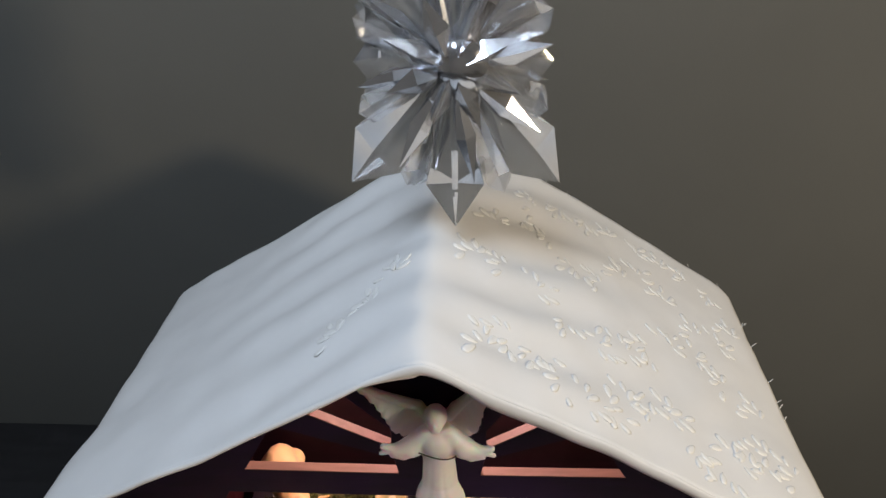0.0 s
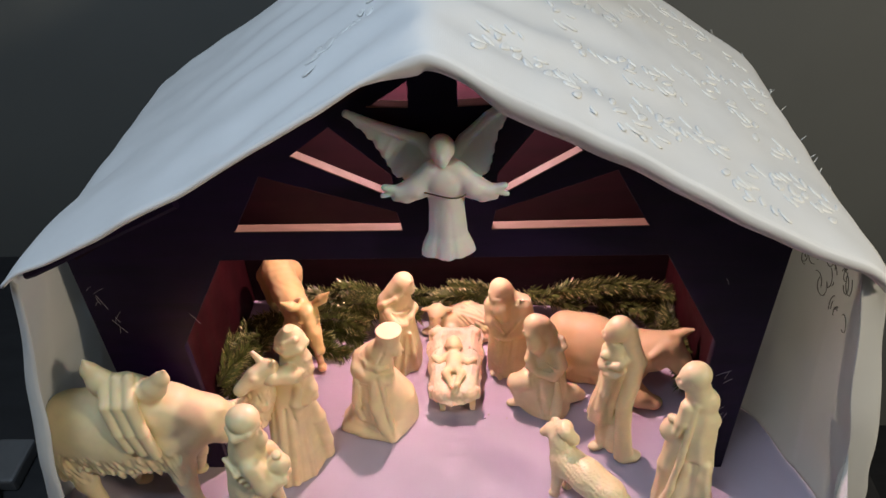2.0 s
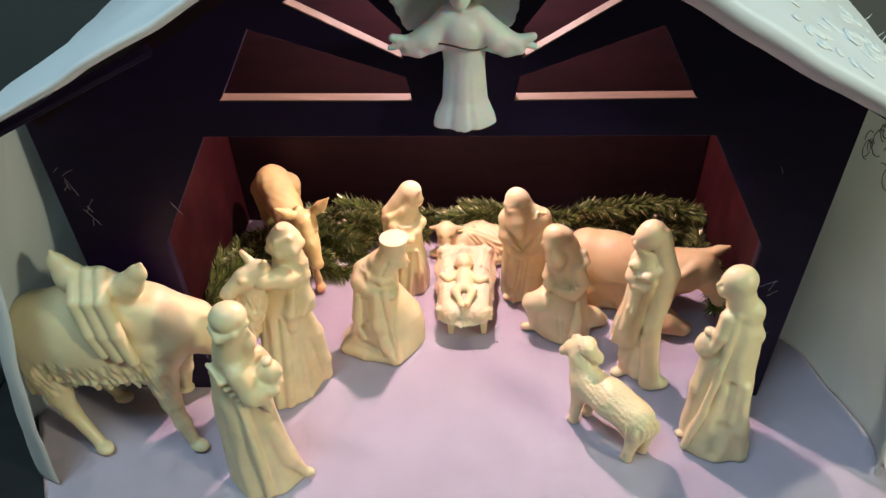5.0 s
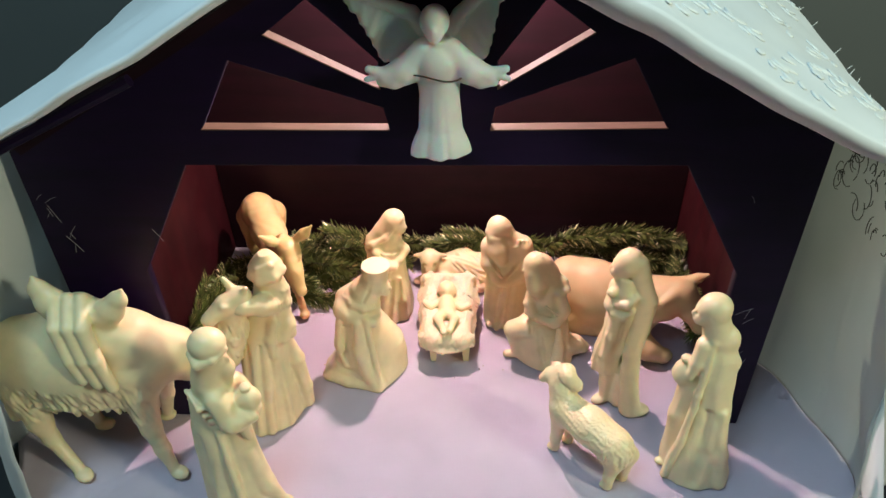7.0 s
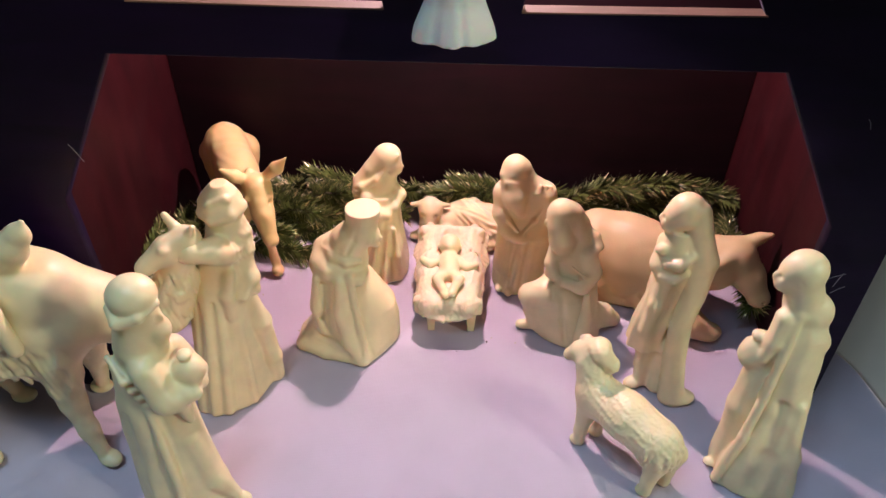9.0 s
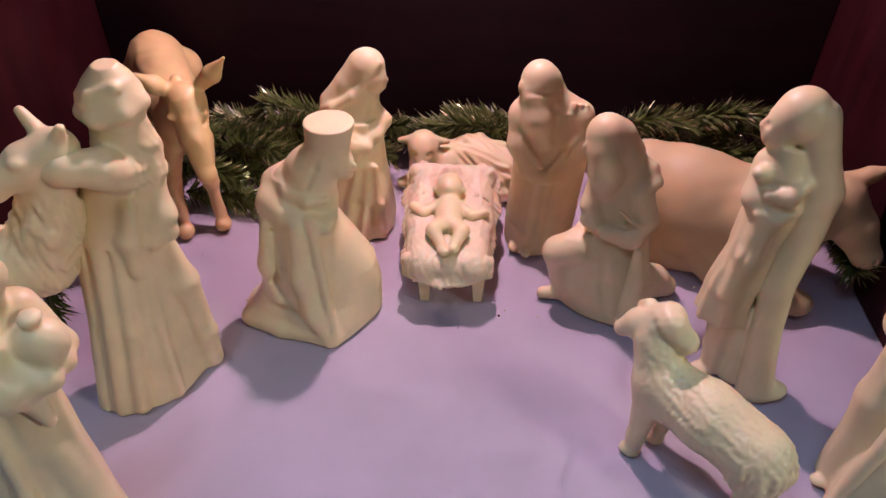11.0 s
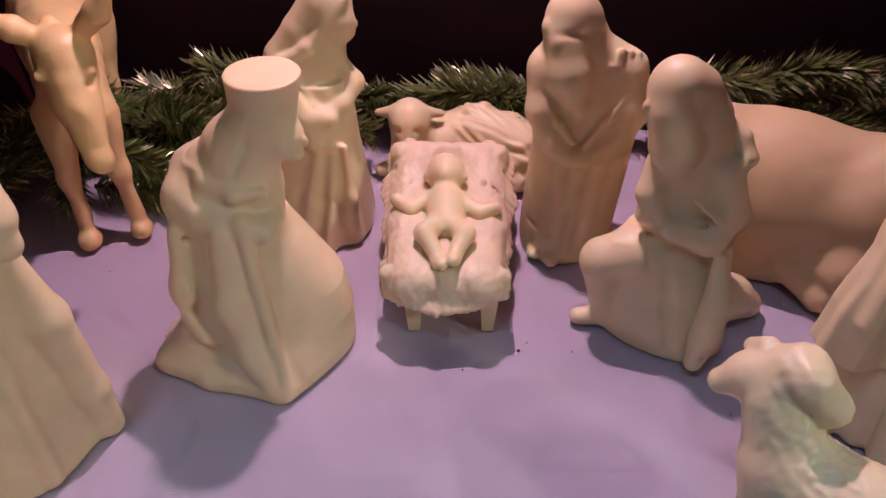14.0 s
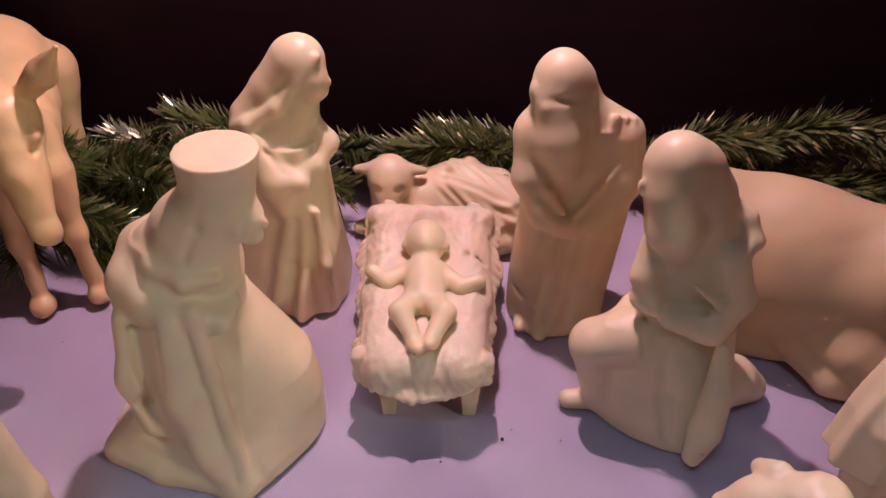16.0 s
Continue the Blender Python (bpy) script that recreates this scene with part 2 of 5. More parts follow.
        d = (rad - 1) * np.minimum(rx, ry) * 0.85
        d = np.maximum(d, np.maximum(zs[0] - z, z - zs[-1]))
        return self.press(cut, d.astype(np.float32), k)

    def loft(self, rows, k=0.4, soft=0.3):
        """A solid between convex outlines (anticlockwise, seen from above) given height by height; soft rounds the corners."""
        zs = np.array([r[0] for r in rows], float)
        pts = np.array([r[1] for r in rows], float)
        lo, hi = pts.min((0, 1)), pts.max((0, 1))
        cut, x, y, z = self.near((*lo, zs[0]), (*hi, zs[-1]), k + 0.5)
        zz = z.ravel()
        corner = np.stack([[np.interp(zz, zs, pts[:, n, m]) for m in (0, 1)] for n in range(pts.shape[1])]).astype(np.float32)
        total, soft = 0, soft * 0.6
        for n in range(len(corner)):
            a, b = corner[n], corner[(n + 1) % len(corner)]
            ex, ey = b[0] - a[0], b[1] - a[1]
            size = np.sqrt(ex * ex + ey * ey) + 1e-6
            d = (x - a[0][None, None, :]) * (ey / size)[None, None, :] - (y - a[1][None, None, :]) * (ex / size)[None, None, :]
            total = total + np.exp(np.clip(d / soft, -30, 30))
        d = soft * np.log(total + 1e-9) - soft * 0.9
        d = np.maximum(d, np.maximum(zs[0] - z, z - zs[-1]) + 0 * d)
        return self.press(cut, d.astype(np.float32), k)

    def grain(self, amount, size, lo=(-99, -99, -99), hi=(99, 99, 99), stretch=(1, 1, 1), turn=0.0):
        """Tufts or creases: crossed sine waves laid into the surface inside a box."""
        cut, x, y, z = self.near([max(a, b) for a, b in zip(lo, self.lo)], hi, 0)
        c, s = math.cos(turn), math.sin(turn)
        u, v, w = (x * c + y * s) * stretch[0] / size, (-x * s + y * c) * stretch[1] / size, z * stretch[2] / size
        wave = np.sin(6.3 * u + 2.5 * np.sin(3.1 * v + 1.3 * w)) * np.sin(6.3 * v + 2.2 * np.sin(2.7 * w + 1.9 * u)) + 0.6 * np.sin(6.3 * w + 2.0 * np.sin(3.3 * u - 1.1 * v))
        soft = np.clip(1.5 - np.abs(self.d[cut]) / 0.5, 0, 1)
        edge = np.ones_like(soft)
        for g, a, b in ((x, lo[0], hi[0]), (y, lo[1], hi[1]), (z, lo[2], hi[2])):
            edge = edge * np.clip(np.minimum(g - a, b - g) / 0.6, 0, 1)
        self.d[cut] += (amount * wave * soft * edge).astype(np.float32)
        return self

    def flat(self, z0=0.0):
        self.d = np.maximum(self.d, z0 - self.z).astype(np.float32)
        return self

    def skin(self, name):
        """Naive surface nets over the grid."""
        d = self.d
        d[0], d[-1], d[:, 0], d[:, -1], d[:, :, 0], d[:, :, -1] = (50.0,) * 6
        s = d < 0
        n = np.array(d.shape) - 1
        part_of = lambda a, o: a[o[0]: o[0] + n[0], o[1]: o[1] + n[1], o[2]: o[2] + n[2]]
        corners = [(i, j, k) for i in (0, 1) for j in (0, 1) for k in (0, 1)]
        count = sum(part_of(s, o).astype(np.int8) for o in corners)
        active = (count > 0) & (count < 8)
        cells = np.argwhere(active)
        index = np.full(active.shape, -1, np.int64)
        index[active] = np.arange(len(cells))
        values = {o: part_of(d, o)[active] for o in corners}
        total, hits = np.zeros((len(cells), 3)), np.zeros(len(cells))
        for a in corners:
            for axis in range(3):
                if a[axis] == 0:
                    b = tuple(1 if m == axis else a[m] for m in range(3))
                    cross = (values[a] < 0) != (values[b] < 0)
                    t = np.where(cross, values[a] / (values[a] - values[b] + 1e-12), 0)
                    where = np.array(a, float)[None] + t[:, None] * (np.array(b) - np.array(a))[None]
                    total += where * cross[:, None]
                    hits += cross
        verts = (cells + total / hits[:, None]) * self.step + self.lo
        faces = []
        for axis in range(3):
            u, v = [(1, 2), (2, 0), (0, 1)][axis]
            lo_, hi_ = [slice(None)] * 3, [slice(None)] * 3
            lo_[axis], hi_[axis] = slice(0, -1), slice(1, None)
            cross = np.argwhere(s[tuple(lo_)] != s[tuple(hi_)])
            first = s[tuple(cross.T)]
            quad = []
            for du, dv in ((-1, -1), (0, -1), (0, 0), (-1, 0)):
                c = cross.copy()
                c[:, u] += du
                c[:, v] += dv
                quad.append(index[tuple(c.T)])
            quad = np.stack(quad, 1)
            quad[~first] = quad[~first][:, ::-1]
            faces.append(quad)
        faces = np.concatenate(faces)
        mesh = bpy.data.meshes.new(name)
        mesh.vertices.add(len(verts))
        mesh.vertices.foreach_set("co", (verts * 0.01).astype(np.float32).ravel())
        mesh.loops.add(faces.size)
        mesh.loops.foreach_set("vertex_index", faces.astype(np.int32).ravel())
        mesh.polygons.add(len(faces))
        mesh.polygons.foreach_set("loop_start", np.arange(0, faces.size, 4, dtype=np.int32))
        mesh.update(calc_edges=True)
        return mesh


def statue(name, clay, mat, foot, label, category, group="nativity figures"):
    """One plain figure, its origin at its foot (centimetres)."""
    mesh = clay.skin(name)
    mesh.transform(Matrix.Translation([-v * 0.01 for v in foot]))
    ob = link(name, mesh, mat, smooth=True)
    ob.matrix_world = Matrix.Translation([v * 0.01 for v in foot])
    return tagged(ob, label, category, group)

# ---------------------------------------------------------------- the room and the table
TABLE = -0.004

room_floor = part("floor", block((-1.9, -2.4, -0.78), (2.1, 0.62, -0.74)), table_wood)
tagged(room_floor, "dark floor of the room below the table", "floor", kind="structure")
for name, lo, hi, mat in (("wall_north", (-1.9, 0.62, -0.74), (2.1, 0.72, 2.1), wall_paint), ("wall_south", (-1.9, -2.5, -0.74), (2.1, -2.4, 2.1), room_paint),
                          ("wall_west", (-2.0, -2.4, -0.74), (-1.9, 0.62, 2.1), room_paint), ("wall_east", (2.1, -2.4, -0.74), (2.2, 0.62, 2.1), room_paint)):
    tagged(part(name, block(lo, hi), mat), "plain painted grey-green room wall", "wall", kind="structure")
tagged(part("ceiling", block((-1.9, -2.4, 2.1), (2.1, 0.62, 2.2)), room_paint), "plain painted room ceiling", "ceiling", kind="structure")

table = group_of("table", 0, 0, -0.74, "dark wooden table under the nativity scene", "table")
for name, lo, hi, bevel in [("tabletop", (-0.95, -0.62, 0.705), (0.47, 0.40, 0.736), 0.004)] + [
        ("leg", (x - 0.03, y - 0.03, 0), (x + 0.03, y + 0.03, 0.705), 0.004) for x in (-0.75, 0.40) for y in (-0.52, 0.32)]:
    part(name, block(lo, hi, bevel), table_wood, table)


def ground_cloth():
    """The white cloth on the table, ruffled a little, its sides running in towards the front."""
    bm = bmesh.new()
    nx, ny = 120, 84
    grid = []
    for j in range(ny + 1):
        v = j / ny
        y = -0.34 + v * 0.66
        half = 0.452 - max(0.0, -0.02 - y) * 0.52
        row = []
        for i in range(nx + 1):
            x = (2 * i / nx - 1) * half
            out = max(0.0, abs(x) - 0.27) + max(0.0, -0.16 - y)
            z = -0.0015 + min(out * 0.05, 0.004) * (noise.noise((x * 9, y * 9, 1)) + 0.6 * noise.noise((x * 21, y * 13, 5)))
            row.append(bm.verts.new((x, y, max(z, -0.0030) + 0.0007 * noise.noise((x * 30, y * 30, 2)))))
        grid.append(row)
    for a, b in zip(grid, grid[1:]):
        for i in range(nx):
            bm.faces.new((a[i], a[i + 1], b[i + 1], b[i]))
    bmesh.ops.solidify(bm, geom=bm.faces[:], thickness=0.0008)
    ob = part("ground_cloth", bm, table_linen, smooth=True)
    return tagged(ob, "white cotton cloth spread flat on the table under the figures", "cloth")


ground_cloth()

# ---------------------------------------------------------------- the stable
RIDGE, EAVE, SLOPE = 0.545, 0.345, 0.585
stable = group_of("stable", 0, 0, 0, "dark mahogany-stained wooden stable with a gabled front and sawn sunray openings", "stable")


def rafter(x, drop=0.0):
    return RIDGE - drop - SLOPE * abs(x)


outline = [(-0.345, 0.0), (-0.262, 0.0), (-0.262, 0.205), (-0.2, 0.317), (0.2, 0.317), (0.262, 0.205), (0.262, 0.0), (0.305, 0.0),
           (0.305, rafter(0.305, 0.018)), (0.0, rafter(0, 0.018)), (-0.340, rafter(0.340, 0.018))]
ray_low = [(-0.180, 0.348), (-0.031, 0.348), (-0.035, 0.368), (-0.147, 0.407)]
ray_mid = [(-0.119, 0.425), (-0.036, 0.382), (-0.036, 0.405), (-0.083, 0.452)]
ray_top = [(-0.052, 0.467), (-0.018, 0.467), (-0.018, 0.490)]
NUDGE = 0.013


def mirrored(x):
    """The other side's rays begin a little further from the middle."""
    return -x + (NUDGE if -0.04 < x < -0.03 else 0.0)


holes = [h for ray in (ray_low, ray_mid, ray_top) for h in (ray, [(mirrored(x), z) for x, z in ray][::-1])]
sheet_cut("front_panel", outline, holes, 0.010, mahogany, stable)
back = [(-0.294, 0.0), (0.294, 0.0), (0.294, rafter(0.294, 0.018)), (0.0, rafter(0, 0.018)), (-0.294, rafter(0.294, 0.018))]
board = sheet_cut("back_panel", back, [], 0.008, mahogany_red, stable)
board.location = (0, 0.285, 0)
for s in (-1, 1):
    part("side_panel", block((min(s * 0.295, s * 0.305), 0.0105, 0), (max(s * 0.295, s * 0.305), 0.292, rafter(0.305, 0.02))), mahogany_upright, stable)
    slab = block((0, -0.030, -0.008), (EAVE / math.cos(math.atan(SLOPE)) - 0.036, 0.295, 0.0))
    slab.transform(pose(0, 0, RIDGE - 0.010) @ (pose(0, 0, 0, 0, math.degrees(math.atan(SLOPE)), 0) if s > 0 else Matrix.Diagonal((-1, 1, 1, 1)) @ pose(0, 0, 0, 0, math.degrees(math.atan(SLOPE)), 0)))
    bmesh.ops.recalc_face_normals(slab, faces=slab.faces[:])
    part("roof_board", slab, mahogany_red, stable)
    # raw sawn edges at the foot of each ray
    for (x0, z0), (x1, z1) in ((ray_low[0], ray_low[1]), (ray_mid[0], ray_mid[1]), (ray_top[0], ray_top[1])):
        x1 = -mirrored(x1) if s > 0 else x1
        length, turn = math.hypot(x1 - x0, z1 - z0), math.atan2(z1 - z0, x1 - x0)
        bm = block((0.001, -0.0008, 0.0), (length - 0.001, 0.0095, 0.0010), 0.0003)
        for v in bm.verts:
            v.co.z += 0.0003 * noise.noise((v.co.x * 60, z0 * 90, s)) + (0.0012 if v.co.x < 0.004 else 0)
        m = pose(x0, 0, z0) @ Matrix.Rotation(-turn, 4, "Y")
        bm.transform(m if s < 0 else Matrix.Diagonal((-1, 1, 1, 1)) @ m)
        bmesh.ops.recalc_face_normals(bm, faces=bm.faces[:])
        part("sawn_edge", bm, raw_wood, stable, "unpainted sawn wood edge")
    # scuffs in the stain
rng = random.Random(4)
for x, z, n in ((-0.328, 0.275, 5), (-0.318, 0.24, 4), (-0.245, 0.245, 1), (0.28, 0.16, 3), (0.285, 0.10, 3), (0.262, 0.285, 1)):
    for _ in range(n):
        a, r = rng.uniform(0.4, 2.2), rng.uniform(0.003, 0.011)
        cx, cz = max(min(x, 0.3), -0.335) + rng.uniform(-0.006, 0.006), z + rng.uniform(-0.012, 0.012) * (n > 2)
        bm = tube([(cx - r * math.cos(a), -0.0009, cz - r * math.sin(a)), (cx, -0.0011, cz + 0.001), (cx + r * math.cos(a), -0.0009, cz + r * math.sin(a))], 0.00026, 5)
        part("scratch", bm, scuff_white, stable, "pale scratch in the stain")


# the dark batten under the front edge of the roof
part("batten", tube([(-0.2, -0.046, rafter(0.2, 0.014)), (-0.335, -0.050, rafter(0.335, -0.001)), (-0.344, -0.050, rafter(0.344, -0.002))], [0.0045, 0.0045, 0.0035], 8), mahogany, stable)


# ---------------------------------------------------------------- the white cloth over the roof
def drape(name, build, nu, nv, label, parent=None, mat=linen):
    bm = bmesh.new()
    grid = [[bm.verts.new(build(i / nu, j / nv)) for i in range(nu + 1)] for j in range(nv + 1)]
    for a, b in zip(grid, grid[1:]):
        for i in range(nu):
            bm.faces.new((a[i], a[i + 1], b[i + 1], b[i]))
    bmesh.ops.recalc_face_normals(bm, faces=bm.faces[:])
    bmesh.ops.solidify(bm, geom=bm.faces[:], thickness=0.0012)
    return part(name, bm, mat, parent, label, smooth=True)


def roof_point(x, y, lift=0.0):
    """The cloth's height over the roof: soft at the ridge, creased, drooping at the front hem."""
    soft = math.sqrt(x * x + 0.012 ** 2) - 0.006
    z = RIDGE + 0.009 - 0.594 * soft
    left = 1 if x < 0 else 0.8
    crease = 0.0032 * left * math.sin(y * 95 + 2.2 * noise.noise((x * 6, y * 5, 3)) - x * 16) * math.exp(-((abs(x) - 0.09) / 0.10) ** 2)
    z += crease + 0.004 * noise.noise((x * 9, y * 9, 7)) + 0.0024 * noise.noise((x * 26, y * 24, 2))
    # the cloth stands off the right slope towards the back and lies close on the left
    z += (0.011 if x > 0 else -0.004) * math.sin(math.pi * min(abs(x) / 0.36, 1)) * min(max(y + 0.02, 0) / 0.2, 1)
    z -= (0.013 if x < 0 else 0.0) * (min(abs(x) / 0.353, 1) ** 2) * max(0.0, y) / 0.3
    front = max(0.0, -0.012 - y) / 0.06
    z -= 0.003 * front * front + 0.003 * front * abs(math.sin(x * 17 + 0.8)) * min(abs(x) * 12, 1)
    edge = max(0.0, abs(x) - 0.33) / 0.023
    z -= 0.005 * edge * edge
    # the front corners are held up by the batten
    z += (0.015 if x < 0 else 0.008) * min(max(0.0, abs(x) - 0.18) / 0.15, 1) * min(max(0.06 - y, 0.0) / 0.12, 1)
    return z + lift


cover = group_of("roof_cloth", 0, 0, RIDGE, "white embroidered tablecloth draped over the stable roof and sides", "cloth")
lower = Matrix.Translation((0, 0, -RIDGE))


def roof_sheet(u, v):
    x = (2 * u - 1) * 0.353
    y = -0.073 + 0.007 * math.sin(x * 13 + 1) * abs(x) * 3 + v * 0.375
    return Vector((x, y, roof_point(x, y) - RIDGE))


drape("roof_drape", roof_sheet, 150, 90, "white cotton cloth over the roof", cover)


def front_hem(u, v):
    """The turned hem that hangs a finger's width under the front edge."""
    x = (2 * u - 1) * 0.352
    y0 = -0.073 + 0.007 * math.sin(x * 13 + 1) * abs(x) * 3
    deep = 0.017 * min(abs(x) * 20, 1) * (1 - 0.5 * max(0, abs(x) - 0.2) / 0.15) if x > 0 else 0.006 * min(abs(x) * 14, 1) * (1 - 0.8 * max(0, abs(x) - 0.1) / 0.25)
    deep += 0.015 * max(0.0, 1 - abs(x + 0.006) / 0.036)
    depth = 0.003 + deep + 0.0015 * math.sin(x * 21 + 0.5)
    return Vector((x, y0 - 0.003 * math.sin(v * 3.0) + 0.010 * v * v, roof_point(x, y0) - RIDGE - v * depth))


drape("front_hem", front_hem, 150, 8, "hanging hem of the cloth", cover)


HEM_PATH = {-1: [(0.398, -0.130), (0.452, -0.045), (0.418, 0.035), (0.36, 0.09), (0.33, 0.17), (0.325, 0.29)],
            1: [(0.432, -0.072), (0.396, -0.092), (0.392, 0.0), (0.350, 0.08), (0.326, 0.17), (0.325, 0.29)]}
EAVE_PATH = {-1: [(0.352, -0.072), (0.350, -0.005), (0.350, 0.07), (0.351, 0.14), (0.352, 0.21), (0.352, 0.29)],
             1: [(0.353, -0.068), (0.324, -0.070), (0.338, -0.01), (0.347, 0.07), (0.352, 0.17), (0.352, 0.29)]}


def hem_at(path, u):
    n = min(int(u * 5), 4)
    f = u * 5 - n
    f = f * f * (3 - 2 * f) * 0.5 + f * 0.5
    return [a + (b - a) * f for a, b in zip(path[n], path[n + 1])]


def side_sheet(s):
    def build(u, v):
        x0, y0 = hem_at(EAVE_PATH[s], u)
        top = roof_point(s * x0, y0) - 0.003
        bx, by = hem_at(HEM_PATH[s], u)
        k = v ** 0.85
        # the cloth swings in towards the gable's edge just under the eave
        pinch = math.sin(min(v * 1.25, 1) * math.pi) * (0.014 if s < 0 else 0.004) * math.exp(-((u - 0.30) / 0.16) ** 2)
        x = x0 * (1 - k) + bx * k - pinch + 0.005 * noise.noise((u * 7, v * 5, s * 3)) * (0.4 + v)
        x += 0.006 * math.sin(u * 24 + s) * v
        y = y0 * (1 - k) + by * k + 0.006 * math.sin(v * 7 + u * 9) * (1 - u)
        curl = max(0.0, 0.05 - u) / 0.05
        return Vector((s * (x - 0.010 * curl * curl), y + 0.006 * curl, top * (1 - v) + 0.0012 * v - RIDGE))
    return build


for s in (-1, 1):
    drape("side_drape", side_sheet(s), 90, 70, "white cloth hanging to the table", cover, thin_linen)


# grey worked curls on the cloth beside the gable
rng = random.Random(8)
for n in range(46):
    u0, v0, r = rng.uniform(0.30, 0.56), rng.uniform(0.02, 0.27), rng.uniform(0.010, 0.024)
    build, turn, bend = side_sheet(1), rng.uniform(0, 6.28), rng.uniform(1.6, 4.6)
    line = []
    for k in range(9):
        a = turn + bend * k / 8
        p = build(min(max(u0 + r * 0.9 * math.cos(a), 0.02), 0.98), min(max(v0 + r * 1.6 * math.sin(a), 0.01), 0.98))
        line.append(p + Vector((-0.0015, -0.0015, 0.0004)))
    part("worked_curl", tube(line, 0.0004, 5), dark_thread, cover, "thin grey worked curl")


def petal_mesh():
    bm = bmesh.new()
    bmesh.ops.create_uvsphere(bm, u_segments=8, v_segments=5, radius=1)
    for v in bm.verts:
        v.co = Vector((v.co.x * 0.0070, v.co.y * (0.0030 + 0.001 * v.co.x), v.co.z * 0.0008))
    mesh = bpy.data.meshes.new("embroidered_petal")
    bm.to_mesh(mesh)
    bm.free()
    mesh.materials.append(satin)
    mesh.polygons.foreach_set("use_smooth", np.ones(len(mesh.polygons), bool))
    return mesh


petal = petal_mesh()
rng = random.Random(11)


def sprig(x, y, turn, size, leaves):
    """A worked sprig: petals round a curve, laid on the slope."""
    tilt = math.atan(SLOPE) * (1 if x > 0 else -1)
    for n in range(leaves):
        a = turn + (n - leaves / 2) * 0.55 + rng.uniform(-0.15, 0.15)
        r = size * (0.45 + 0.55 * (n % 3) / 2)
        px, py = x + r * math.cos(a) * 0.86, y + r * math.sin(a)
        if not (-0.066 < py < 0.285 and 0.012 < abs(px) < 0.335):
            continue
        ob = new("embroidered_petal", petal)
        ob.parent = cover
        k = rng.uniform(0.8, 1.35)
        ob.matrix_local = Matrix.Translation((px, py, roof_point(px, py, 0.0003) - RIDGE)) @ Matrix.Rotation(tilt, 4, "Y") @ Matrix.Rotation(a + rng.uniform(-0.3, 0.3), 4, "Z") @ Matrix.Diagonal((k, k, 1, 1))


for n in range(15):
    sprig(0.05 + n * 0.0195, -0.022 + 0.022 * math.sin(n * 1.1), rng.uniform(0, 6), 0.024, 6)
for n in range(11):
    sprig(0.04 + n * 0.027, 0.07 + 0.03 * math.sin(n * 0.9 + 1), rng.uniform(0, 6), 0.024, 6)
for n in range(11):
    sprig(0.06 + n * 0.026, 0.17 + 0.03 * math.sin(n * 1.3), rng.uniform(0, 6), 0.022, 6)
for n in range(8):
    sprig(0.10 + n * 0.03, 0.25, rng.uniform(0, 6), 0.02, 5)
for x, y in ((-0.05, 0.03), (-0.075, 0.0), (-0.03, 0.055)):
    sprig(x, y, rng.uniform(0, 6), 0.018, 6)
# loose threads along the frayed back edge
for n in range(14):
    x = rng.uniform(0.08, 0.34)
    y = rng.choice((0.298, rng.uniform(0.05, 0.29)))
    if y < 0.29:
        x = 0.351
    z = roof_point(x, y) - RIDGE
    part("loose_thread", tube([(x, y, z), (x + rng.uniform(-0.003, 0.006), y + rng.uniform(0, 0.004), z + rng.uniform(0.002, 0.005))], 0.0003, 4), satin, cover)

# ---------------------------------------------------------------- the figures (centimetres in the stable's own axes)


def head(c, at, yaw, r=1.35, beard=0.0, tilt=0.0):
    """A plain head: skull, brow, nose and chin towards yaw."""
    f = (math.cos(radians(yaw)), math.sin(radians(yaw)))
    x, y, z = at
    c.ball(at, (r * 1.0, r * 0.9, r * 1.18), 0.3, yaw)
    c.ball((x + f[0] * r * 0.45, y + f[1] * r * 0.45, z - r * 0.55 - tilt), (r * 0.6, r * 0.6, r * 0.72), 0.35, yaw)
    c.ball((x + f[0] * r * 1.02, y + f[1] * r * 1.02, z - r * 0.18 - tilt), (0.22, 0.17, 0.34), 0.18, yaw)
    for s in (-1, 1):
        c.ball((x + f[0] * r * 0.98 - s * f[1] * 0.42, y + f[1] * r * 0.98 + s * f[0] * 0.42, z + 0.05 - tilt), 0.2, 0.15, carve=True)
    if beard:
        c.ball((x + f[0] * r * 0.75, y + f[1] * r * 0.75, z - r * 1.15 - tilt), (0.75, 0.8, beard), 0.35, yaw)
    return c


